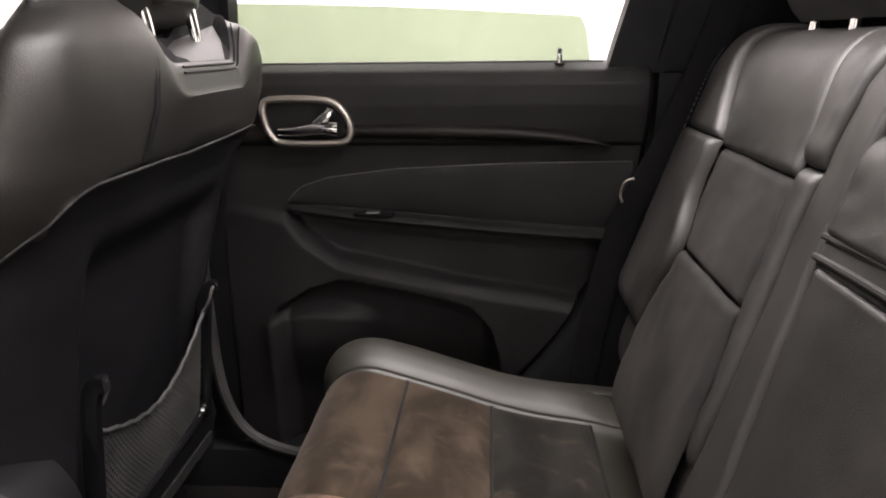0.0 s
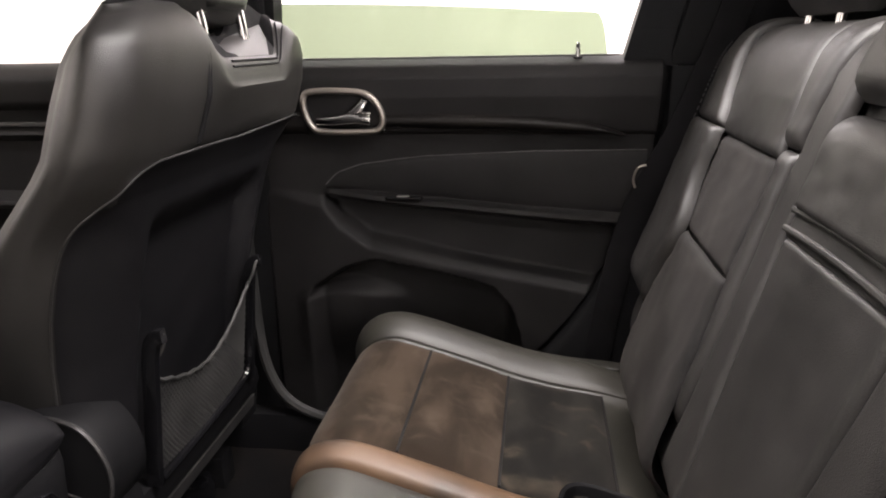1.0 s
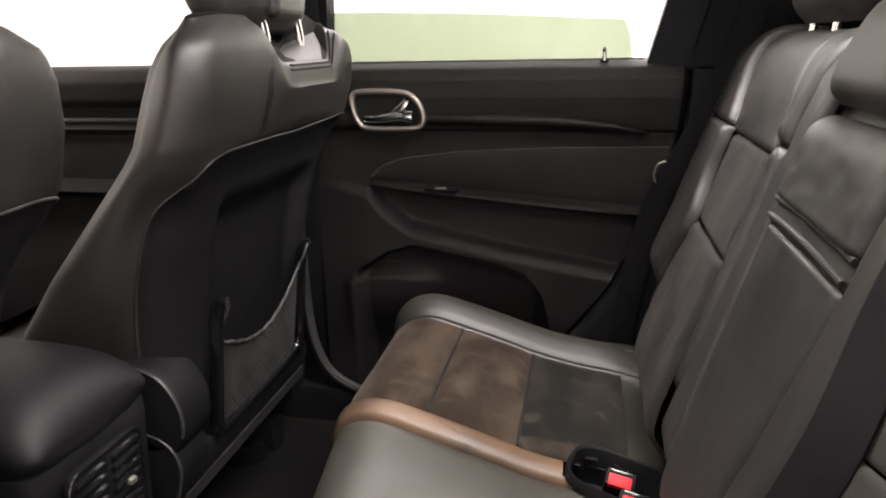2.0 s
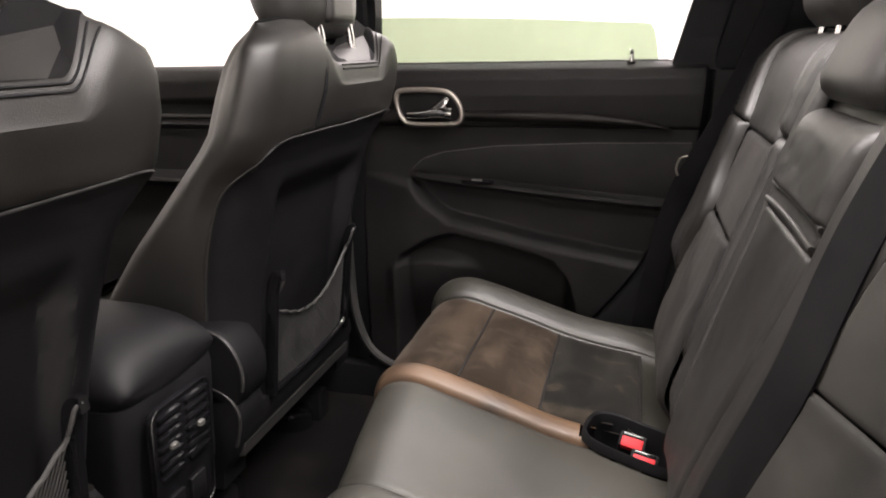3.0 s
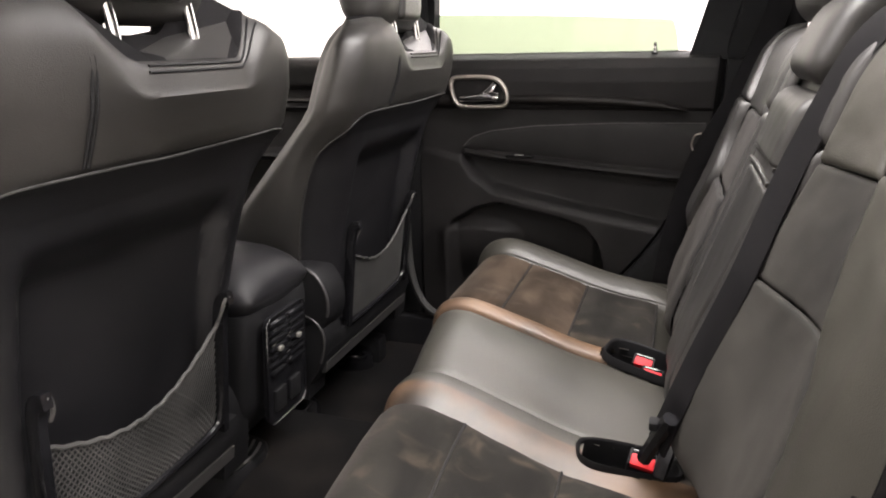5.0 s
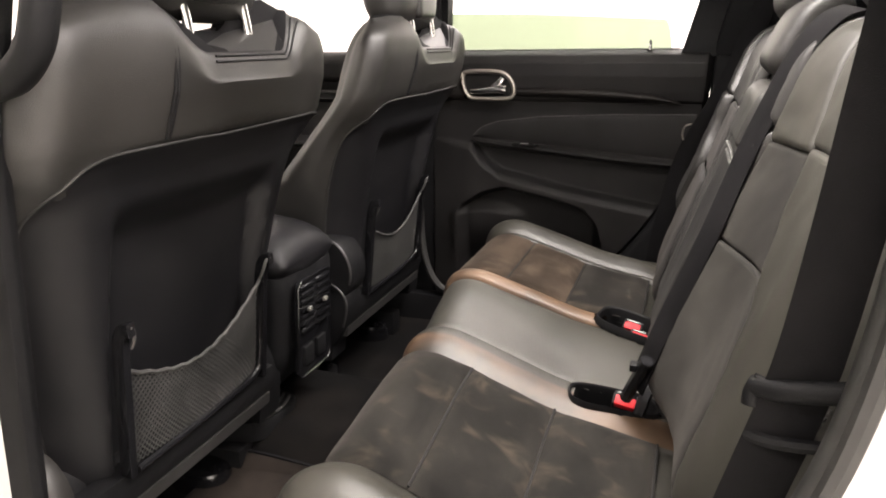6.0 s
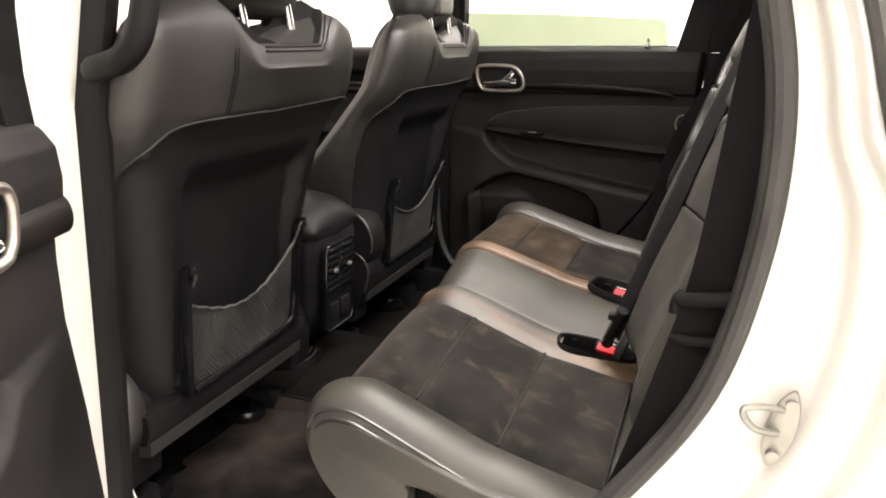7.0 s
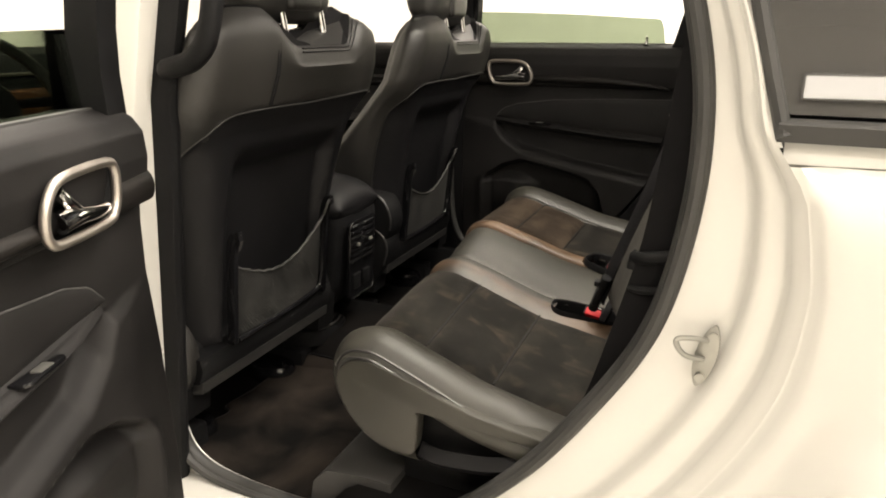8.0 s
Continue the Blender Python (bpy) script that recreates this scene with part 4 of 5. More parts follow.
def bolstered_cushion(seat, outer, ridge_in, ridge_out, s):
    """outer: y of the outer side. ridge_in, ridge_out: the leather roll beside the middle seat. s: +1 on the far side."""
    o = lambda d: outer - s * d
    edge = o(0.112)
    line = [(o(0.010), -0.045), (o(0.004), -0.036), (o(0.002), -0.022), (o(0.012), -0.001), (o(0.032), 0.018), (o(0.062), 0.024), (o(0.092), 0.013), (o(0.107), 0.002), (edge, -0.005)]
    wide = [(edge + (ridge_out - edge) * t, -0.014) for t in (0.1, 0.5, 0.9)]
    mid = (ridge_in + ridge_out) / 2
    roll = [(ridge_out + s * 0.006, -0.005), (ridge_out, -0.002), (ridge_out + (mid - ridge_out) * 0.5, 0.008), (mid, 0.010), (mid + (ridge_in - mid) * 0.6, 0.007), (ridge_in, -0.001), (ridge_in - s * 0.003, -0.03), (ridge_in - s * 0.003, -0.10)]
    part("cushion", cushion_mesh(across_line(line + wide + roll[:1]), fade=rear_fade), LEATHER_DUSTY_LIT, seat, "dusty black leather seat cushion")
    strip = across_line(roll)
    if s > 0:
        part("ridge", cushion_mesh(strip), LEATHER_TAN, seat, "worn tan-tinged leather ridge")
    else:
        half_way = ridge_out + 0.46 * (ridge_in - ridge_out)
        cut = next(i for i, (y, h) in enumerate(strip) if y > half_way)
        part("ridge", cushion_mesh(strip[:cut + 1]), LEATHER_TAN, seat, "worn tan-tinged leather ridge")
        part("ridge_border", cushion_mesh(strip[cut:]), LEATHER_DUSTY_LIT, seat, "dusty leather border beside the centre seat")
        part("ridge_seam", tube([cushion_point(k, ridge_in - 0.002, 0.0008) for k in range(20, 56)], 0.0014, 6), PLASTIC, seat, "dark stitched seam")
    # three suede panels, the first over the front edge
    for lo, hi in ((13, 40), (40, 48), (48, 55)) if s > 0 else ((13, 41), (41, 50), (50, 60)):
        bm = bmesh.new()
        rows = []
        for k in range(lo, hi + 1):
            row = []
            for j in range(25):
                t = j / 24
                y = edge + (ridge_out - edge) * (0.012 + 0.976 * t)
                u = (k - lo) / (hi - lo)
                e = min(1, 1.3 * min(k - lo, hi - k)) * min(1, 16 * min(t, 1 - t))
                row.append(bm.verts.new(cushion_point(k, y, -0.005 + 0.0095 * max(0, e) ** 0.5 + 0.0015 * noise.noise((k * 0.3, y * 18, 5)))))
            rows.append(row)
        for a, b in zip(rows, rows[1:]):
            for j in range(24):
                if not in_well(*((a[j].co + b[j + 1].co) / 2).xy):
                    bm.faces.new((a[j], a[j + 1], b[j + 1], b[j]))
        brown = s > 0 and lo < 48
        part("suede_panel", bm, SUEDE if brown else SUEDE_BLACK, seat, "brushed brown suede panel" if brown else "scuffed black suede panel")
    # seams between the suede panels
    for k in (40, 48, 55) if s > 0 else (41, 50, 60):
        part("panel_seam", tube([cushion_point(k, edge + (ridge_out - edge) * (0.02 + 0.96 * j / 20), -0.0026 + 0.0006 * noise.noise((k, j * 0.6, 2))) for j in range(21)], 0.0022, 6), SUEDE_DARK, seat, "sewn seam between suede panels")
    # twin piping along the outer edge, side skirt, plastic base and lever
    for d, h in ((0.013, 0.002), (0.006, -0.009)):
        pts = [cushion_point(k, o(d), h) for k in range(24, 60)]
        part("edge_piping", tube(pts, 0.0028, 6), PIPING, seat, "stitched edge piping")
    skirt = [(-0.424, 0.62), (-0.404, 0.574), (-0.365, 0.534), (-0.32, 0.519), (-0.264, 0.519), (-0.249, 0.535), (-0.241, 0.590), (-0.222, 0.604), (0.02, 0.590), (0.10, 0.575), (0.10, 0.60), (-0.1, 0.622), (-0.3, 0.668), (-0.38, 0.678), (-0.418, 0.655)]
    place = Matrix(((1, 0, 0, 0), (0, 0, -s, o(0.0012)), (0, 1, 0, 0), (0, 0, 0, 1)))
    skirt = [(x + front_skew(x, outer), z) for x, z in skirt]
    part("side_skirt", plate([(p.x, p.y) for p in spline([(x, z, 0) for x, z in skirt], 4, True)], 0.03, place, 0.004), LEATHER_DUSTY_LIT, seat, "leather side skirt")
    part("base_panel", box(-0.24, 0.12, min(o(0.05), o(0.08)), max(o(0.05), o(0.08)), 0.43, 0.60, 0.01), PLASTIC, seat, "black plastic seat base")
    part("base_foot", box(-0.27, 0.10, min(o(0.10), o(0.45)), max(o(0.10), o(0.45)), 0.425, 0.485, 0.015), PLASTIC, seat, "dark seat base")
    lever = spline([(-0.19, o(0.03), 0.521), (-0.15, o(0.02), 0.522), (-0.08, o(0.018), 0.530), (-0.03, o(0.02), 0.541), (-0.002, o(0.03), 0.546)], 5)
    part("release_lever", ribbon([q + Vector((0, 0, -0.008)) for q in lever], Vector((0, 0.010, 0.009)), 0.014), SHELL, seat, "grey-black seat release lever")


BACK = [(0.56, 0.085), (0.60, 0.060), (0.65, 0.040), (0.71, 0.036), (0.90, 0.100), (1.06, 0.154), (1.135, 0.178), (1.17, 0.193), (1.195, 0.215), (1.205, 0.245), (1.20, 0.29)]
BACK_PATH = spline([(x, 0, z) for z, x in BACK], 8)


def back_point(y, k, lift):
    n = len(BACK_PATH) - 1
    p = BACK_PATH[k] + Vector((0.056 * sstep(-0.10, -0.35, y) + 0.040 * sstep(-0.44, -0.58, y), 0, 0))
    d = (BACK_PATH[min(n, k + 1)] - BACK_PATH[max(0, k - 1)]).normalized()
    nrm = Vector((-d.z, 0, d.x))
    return Vector((p.x, y, p.z)) + nrm * lift(y, p.z)


def back_sheet(y0, y1, lift, lo=0, hi=None, nv=60, thick=(0.05, 0, -0.01), puff=0.0):
    hi = hi if hi is not None else len(BACK_PATH) - 1
    def f(u, v):
        k = lo + int(round(u * (hi - lo)))
        q = back_point(y0 + (y1 - y0) * v, k, lift)
        e = min(1, 8 * min(u, 1 - u)) * min(1, 12 * min(v, 1 - v)) if puff else 0
        return q + Vector((-0.94, 0, 0.34)) * puff * max(0, e) ** 0.5
    return sheet(f, hi - lo, nv, thick=thick)


def padded(y_a, y_b, z0, z1, puff, ra=0.018, rb=0.018, r0=0.018, r1=0.018, da=0.014, db=0.014, d0=0.012, d1=0.012, nu=40, nv=36, seed=0):
    """An upholstered panel of the backrest between two tables of y by height, rounded down at its four edges."""
    n = len(BACK_PATH) - 1
    zs = [q.z for q in BACK_PATH]
    top = max(range(n + 1), key=lambda k: zs[k])
    arc = [0.0]
    for k in range(n):
        arc.append(arc[-1] + (BACK_PATH[k + 1] - BACK_PATH[k]).length)
    def arc_at(z):
        for k in range(top):
            if zs[k] <= z <= zs[k + 1]:
                return arc[k] + (arc[k + 1] - arc[k]) * (z - zs[k]) / max(1e-6, zs[k + 1] - zs[k])
        return arc[n] if z > zs[0] else 0.0
    a0, a1 = arc_at(z0), arc_at(z1)
    def drop(d, r, depth):
        t = 1 - min(1.0, max(0.0, d / r)) if r > 0 else 0.0
        return depth * (1 - math.sqrt(1 - t * t))
    def f(u, v):
        s = a0 + (a1 - a0) * (0.5 - 0.5 * math.cos(math.pi * u))
        k = max(j for j in range(n) if arc[j] <= s + 1e-9)
        w = (s - arc[k]) / max(1e-6, arc[k + 1] - arc[k])
        z = zs[k] + (zs[k + 1] - zs[k]) * w
        ya, yb = (sum(lerp_table(tab, z + dz)[0] for dz in (-0.03, -0.015, 0, 0.015, 0.03)) / 5 for tab in (y_a, y_b))
        y = ya + (yb - ya) * (0.5 - 0.5 * math.cos(math.pi * v))
        h = puff - drop(abs(y - ya), ra, da) - drop(abs(yb - y), rb, db) - drop(s - a0, r0, d0) - drop(a1 - s, r1, d1)
        h += 0.0028 * noise.noise((y * 14 + seed, z * 9, 3)) + 0.0014 * noise.noise((y * 34 + z * 20, z * 40 - y * 12, seed + 7))
        lift = lambda yy, zz: h
        return back_point(y, k, lift).lerp(back_point(y, k + 1, lift), w)
    return sheet(f, nu, nv)


def rear_headrest(seat, cy, w=0.12, z0=1.222):
    for s in (-1, 1):
        part("headrest_post", tube([(0.235, cy + s * 0.05, 1.19), (0.24, cy + s * 0.05, 1.25)], 0.006, 10), CHROME, seat, "chrome headrest post")
    rings = []
    for k in range(13):
        t = k / 12
        r = max(0.35, (1 - abs(2 * t - 1) ** 3) ** 0.5)
        rings.append([(0.25 + 0.02 * t + 0.055 * r * (abs(math.cos(a)) ** 0.75) * (1 if math.cos(a) > 0 else -1), cy + w * (0.75 + 0.25 * r) * (abs(math.sin(a)) ** 0.6) * (1 if math.sin(a) > 0 else -1), z0 + 0.16 * t) for a in (2 * math.pi * i / 36 for i in range(36))])
    part("headrest", loft(rings), LEATHER, seat, "black leather headrest")


def rear_side_seat(y0, y1, cy0, cy1, s, ridge, crease, pin, gap, outer, puff, low, tight, label):
    seat = thing("rear_car_seat", label, "car seat", "rear seats")
    bolstered_cushion(seat, cy1 if s > 0 else cy0, *ridge, s)
    def lift(y, z):
        o = (y1 - y) if s > 0 else (y - y0)
        return -0.012 - 0.07 * (1 - min(1, max(0, o / 0.09))) ** 2 - 0.03 * (1 - sstep(0.60, 0.74, z)) * (1 - sstep(0.17, 0.24, o))
    backrest = part("backrest", back_sheet(y0, y1, lift), LEATHER, seat, "black leather backrest")
    seam = 1.060
    # Near backrest takes paler leather and suede, standing in for light through the doorway
    skin = LEATHER if s > 0 else LEATHER_DUSTY_LIT
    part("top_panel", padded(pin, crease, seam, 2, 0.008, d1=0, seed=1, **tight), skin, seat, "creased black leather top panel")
    suede = SUEDE_DARK if s > 0 else SUEDE_LIT
    note = "dark suede backrest panel"
    part("middle_panel", padded(pin, crease, 0.920, seam - 0.001, 0.005, seed=2, d1=tight["d0"], r1=tight["r0"], **tight), suede, seat, note)
    part("lower_panel", padded(pin, crease, 0.625, 0.919, 0.013 if s > 0 else 0.008, r0=0.07, d0=0.03, ra=0.02, rb=0.02, da=tight["da"], db=tight["db"], r1=tight["r0"], d1=tight["d0"], seed=3), suede, seat, note)
    wide = dict(ra=tight["ra"], rb=0.085, da=tight["da"] + puff * 0.4, db=0.085)
    part("bolster", padded(crease, outer, low, seam + 0.006, puff, r0=0.05, d0=0.05, r1=tight["r0"], d1=tight["d0"], seed=4, **wide), skin, seat, "padded leather side bolster")
    part("upper_bolster", padded(crease, outer, seam + 0.007, 2, puff * 0.8, d1=0, r0=tight["r0"], d0=tight["d0"], seed=5, **wide), skin, seat, "padded leather side bolster")
    part("border_strip", padded(gap, pin, 0.745, 1.074, 0.008, ra=0.015, rb=0.012, r0=0.04, d0=0.03, seed=6), LEATHER, seat, "narrow leather border strip")
    part("upper_border", padded(gap, pin, 1.076, 2, 0.010, ra=0.015, rb=0.012, d1=0, seed=8), LEATHER, seat, "narrow leather border strip")
    # stitching down the bolster
    yo = lambda z: lerp_table(outer, z)[0] - s * 0.048
    bm = bmesh.new()
    path = [k for k in range(len(BACK_PATH) - 1) if 0.80 < BACK_PATH[k].z < 1.18 and k < len(BACK_PATH) - 14]
    t = 1 - 0.048 / 0.085
    sink = lambda y, z: puff - 0.085 * (1 - math.sqrt(1 - t * t)) + 0.0012
    for k in path:
        y = yo(BACK_PATH[k].z)
        a, b = back_point(y, k, sink), back_point(yo(BACK_PATH[k + 1].z), k + 1, sink)
        m = max(1, int((b - a).length / 0.008))
        for j in range(m):
            tube([a.lerp(b, (j + 0.1) / m), a.lerp(b, (j + 0.65) / m)], 0.0011, 4, bm)
    part("bolster_stitching", bm, THREAD, seat, "pale stitching down the bolster")
    rear_headrest(seat, (y0 + y1) / 2 - s * 0.02)
    return seat


far_rear = rear_side_seat(0.20, 0.70, 0.165, 0.655, 1, (0.172, 0.222),
                          [(0.60, 0.50), (0.80, 0.503), (0.86, 0.494), (0.915, 0.470), (0.96, 0.495), (1.0, 0.512), (1.06, 0.502), (1.13, 0.550), (1.21, 0.585)],
                          [(0.60, 0.212), (0.80, 0.225), (0.88, 0.248), (0.92, 0.258), (1.0, 0.263), (1.05, 0.278), (1.14, 0.288), (1.21, 0.315)],
                          [(0.60, 0.195), (0.80, 0.200), (0.90, 0.218), (1.01, 0.235), (1.085, 0.242), (1.21, 0.236)],
                          [(0.60, 0.66), (0.78, 0.700), (1.0, 0.715), (1.21, 0.70)], 0.024, 0.775, dict(ra=0.012, rb=0.012, r0=0.012, da=0.010, db=0.010, d0=0.009),
                          "black leather and suede rear seat beside the closed door")
near_rear = rear_side_seat(-0.655, -0.095, -0.645, -0.13, -1, (-0.105, -0.196),
                           [(0.60, -0.46), (0.80, -0.44), (0.87, -0.405), (0.917, -0.355), (0.97, -0.315), (1.05, -0.292), (1.10, -0.280), (1.21, -0.245)],
                           [(0.60, -0.150), (0.92, -0.170), (1.06, -0.178), (1.21, -0.178)],
                           [(0.60, -0.128), (1.21, -0.132)],
                           [(0.60, -0.63), (0.78, -0.650), (1.21, -0.655)], 0.010, 0.60, dict(ra=0.009, rb=0.009, r0=0.008, da=0.006, db=0.006, d0=0.006),
                           "black leather and suede rear seat beside the open door")

centre = thing("rear_centre_seat", "black leather centre seat with fold-down armrest and pull strap", "car seat", "rear seats")
centre_line = [(-0.105, -0.05), (-0.104, -0.012), (-0.096, -0.003)] + [(-0.09 + 0.0125 * k, -0.001) for k in range(21)] + [(0.163, -0.003), (0.171, -0.012), (0.172, -0.05)]
part("cushion", cushion_mesh(centre_line), LEATHER_DUSTY_LIT, centre, "smooth dusty black leather centre cushion")


def buckle_well(x0, y, s, w, d):
    rim = [(w * math.copysign(abs(math.cos(a)) ** 0.6, math.cos(a)), d * math.copysign(abs(math.sin(a)) ** 0.6, math.sin(a))) for a in (2 * math.pi * k / 36 for k in range(36))]
    place = Matrix.Translation((x0, y, 0.6235)) @ Matrix.Rotation(radians(10), 4, "Y") @ Matrix.Rotation(radians(-12 * s), 4, "Z")
    rings = [[place @ Vector((x * g, q * g, z)) for x, q in rim] for g, z in ((1.07, -0.020), (1.065, -0.006), (1.04, -0.003), (0.99, -0.006), (0.95, -0.016), (0.92, -0.065), (0.5, -0.07))]
    part("well_rim", loft(rings[:4], False), PLASTIC, centre, "dark rim of the buckle recess")
    cup = loft(rings[3:], False)
    bmesh.ops.contextual_create(cup, geom=[e for e in cup.edges if e.is_boundary and all((place.inverted() @ v.co).z < -0.06 for v in e.verts)])
    part("buckle_well", cup, PLASTIC, centre, "dark recess for the belt buckles")


for well in WELLS:
    buckle_well(*well)
edge_l, edge_r = [(0.60, 0.195), (0.80, 0.198), (0.90, 0.215), (1.01, 0.232), (1.085, 0.239), (1.21, 0.234)], [(0.60, -0.126), (1.21, -0.130)]
arm_l, arm_r = [(0.60, 0.085), (0.765, 0.112), (0.84, 0.134), (0.92, 0.153), (1.0, 0.169), (1.21, 0.173)], [(0.60, -0.066), (1.21, -0.070)]
part("backrest", back_sheet(-0.13, 0.235, lambda y, z: -0.016, nv=24), LEATHER, centre, "black leather backrest")
part("border_strip", padded(arm_l, edge_l, 0.70, 2, 0.006, ra=0.01, rb=0.02, d1=0, seed=11), LEATHER, centre, "leather border beside the armrest")
part("border_strip", padded(edge_r, arm_r, 0.70, 2, 0.006, ra=0.02, rb=0.01, d1=0, seed=12), LEATHER, centre, "leather border beside the armrest")
part("armrest_pad", padded(arm_r, arm_l, 0.62, 1.002, 0.006, ra=0.012, rb=0.012, r0=0.06, d0=0.04, r1=0.006, seed=13), LEATHER, centre, "folded-up leather armrest")
part("armrest_flap", padded(arm_r, arm_l, 1.028, 1.126, 0.016, ra=0.016, rb=0.016, da=0.020, db=0.020, r0=0.008, r1=0.035, d1=0.03, seed=14), LEATHER, centre, "upper leather flap of the armrest")
part("pull_strap", padded(arm_r, arm_l, 1.0, 1.030, 0.005, ra=0.004, rb=0.004, r0=0.004, r1=0.004, da=0.006, db=0.006, d0=0.003, d1=0.003, nu=10), LEATHER, centre, "black leather pull strap")
lift_strap = lambda y, z: 0.007
for k in (min(range(70), key=lambda j: abs(BACK_PATH[j].z - 1.001)), min(range(70), key=lambda j: abs(BACK_PATH[j].z - 1.028))):
    part("strap_piping", tube([back_point(-0.069 + 0.238 * j / 24, k, lift_strap) + Vector((0, 0, 0.004 * math.sin(math.pi * j / 24))) for j in range(25)], 0.0036, 8), LEATHER, centre, "rolled edge of the pull strap")
# Narrow grey strip down the foot of the armrest
part("seat_tab", ribbon(spline([(0.066, 0.056, 0.790), (0.062, 0.045, 0.745), (0.058, 0.025, 0.70), (0.058, 0.005, 0.655)], 5), Vector((0.004, 0.013, -0.002)), 0.006), GREY_TRIM, centre, "worn grey leather tab")
rings = []
for k in range(13):
    t = k / 12
    r = max(0.4, (1 - abs(2 * t - 1) ** 4) ** 0.5)
    rings.append([(0.195 + 0.05 * t + 0.045 * r * (abs(math.cos(a)) ** 0.6) * (1 if math.cos(a) > 0 else -1), 0.075 + 0.105 * (0.85 + 0.15 * r) * (abs(math.sin(a)) ** 0.5) * (1 if math.sin(a) > 0 else -1), 1.136 + 0.118 * t) for a in (2 * math.pi * i / 36 for i in range(36))])
part("headrest", loft(rings), LEATHER, centre, "low black leather centre headrest")

# ---- belts and buckles ----
def belt(label, pts, half, thick=0.003):
    b = thing("seat_belt", label, "seat belt", "seat belts")
    part("webbing", ribbon(spline(pts, 6), half, thick), WEBBING, b, "black belt webbing")
    return b


far_belt = belt("black far-side seat belt running down from the rear pillar", [(0.24, 0.70, 1.45), (0.20, 0.70, 1.25), (0.13, 0.695, 1.05), (0.06, 0.69, 0.90), (0.02, 0.69, 0.72), (0.0, 0.69, 0.55)], Vector((0.024, 0, -0.008)))
part("tongue_loop", tube(spline([(0.050, 0.662, 0.945), (0.046, 0.662, 0.960), (0.052, 0.659, 0.980), (0.066, 0.657, 0.986)], 5), 0.0022, 8), SATIN, far_belt, "bright belt tongue")
near_belt = belt("black near-side seat belt lying along the seat edge", [(0.215, -0.585, 1.38), (0.200, -0.600, 1.25), (0.189, -0.607, 1.14), (0.180, -0.610, 1.04), (0.167, -0.611, 0.93), (0.145, -0.612, 0.83), (0.112, -0.615, 0.70), (0.07, -0.62, 0.56)], Vector((0.0235, -0.004, -0.007)))
part("tongue_bar", tube(spline([(0.134, -0.598, 0.908), (0.155, -0.616, 0.915), (0.200, -0.630, 0.928)], 6), 0.0095, 12), PLASTIC, near_belt, "black belt tongue")
part("tongue_cheek", tube(spline([(0.140, -0.600, 0.914), (0.134, -0.600, 0.905), (0.133, -0.602, 0.892)], 5), 0.0085, 10), PLASTIC, near_belt, "rounded end of the tongue")
part("keeper_bar", tube(spline([(0.132, -0.606, 0.866), (0.150, -0.618, 0.868), (0.186, -0.632, 0.878)], 5), 0.006, 8), PLASTIC, near_belt, "black keeper edge")
mid_belt = belt("black centre seat belt hanging down the backrest", [(0.245, -0.150, 1.225), (0.220, -0.153, 1.214), (0.190, -0.155, 1.172), (0.154, -0.150, 1.078), (0.132, -0.155, 1.013), (0.101, -0.172, 0.915), (0.062, -0.170, 0.800), (0.040, -0.178, 0.735), (0.020, -0.172, 0.665)], Vector((-0.010, 0.0200, 0.004)))
part("clip", tube(spline([(0.034, -0.20, 0.725), (0.02, -0.185, 0.685), (0.005, -0.17, 0.640)], 4), 0.0105, 8), GLOSSY, mid_belt, "black belt clip")
part("buckle_stalk", tube(spline([(0.045, -0.115, 0.655), (0.035, -0.14, 0.635), (0.025, -0.165, 0.608)], 4), 0.014, 8, flat=0.6), PLASTIC, mid_belt, "black buckle stalk")
part("clip_key", box(0.008, 0.022, -0.196, -0.176, 0.700, 0.712, 0.003), PLASTIC, mid_belt)


def buckle(x, y, z, rx, rz):
    b = thing("belt_buckle", "black belt buckle with a red release button", "buckle", "belt buckles")
    part("buckle_body", box(-0.021, 0.021, -0.013, 0.013, -0.065, 0.0, 0.005), PLASTIC, b, "black buckle body")
    part("release_button", box(-0.0165, 0.0165, -0.0135, 0.004, -0.012, 0.0025, 0.0025), RED, b, "red release button")
    part("latch_slot", box(-0.0155, 0.0155, 0.006, 0.010, -0.01, 0.0012, 0.0004), GLOSSY, b, "latch slot")
    b.matrix_world = pose(x, y, z, rx, 8, rz)
    return b


buckle(-0.013, 0.199, 0.612, 35, -8)
buckle(0.004, 0.158, 0.608, 35, -8)
buckle(0.004, -0.150, 0.6265, 35, -4)

# ---- near quarter panel, pillar and dashboard ----
rear_rows = [r[-1] for r in JAMB if r[-1].x > -0.12 and 0.30 < r[-1].z < 1.50]
rear_rows.sort(key=lambda p: p.z)


def glass_edge(z):
    return lerp_table([(1.09, 0.290), (1.11, 0.280), (1.24, 0.244), (1.40, 0.199), (1.5, 0.162)], z)[0]


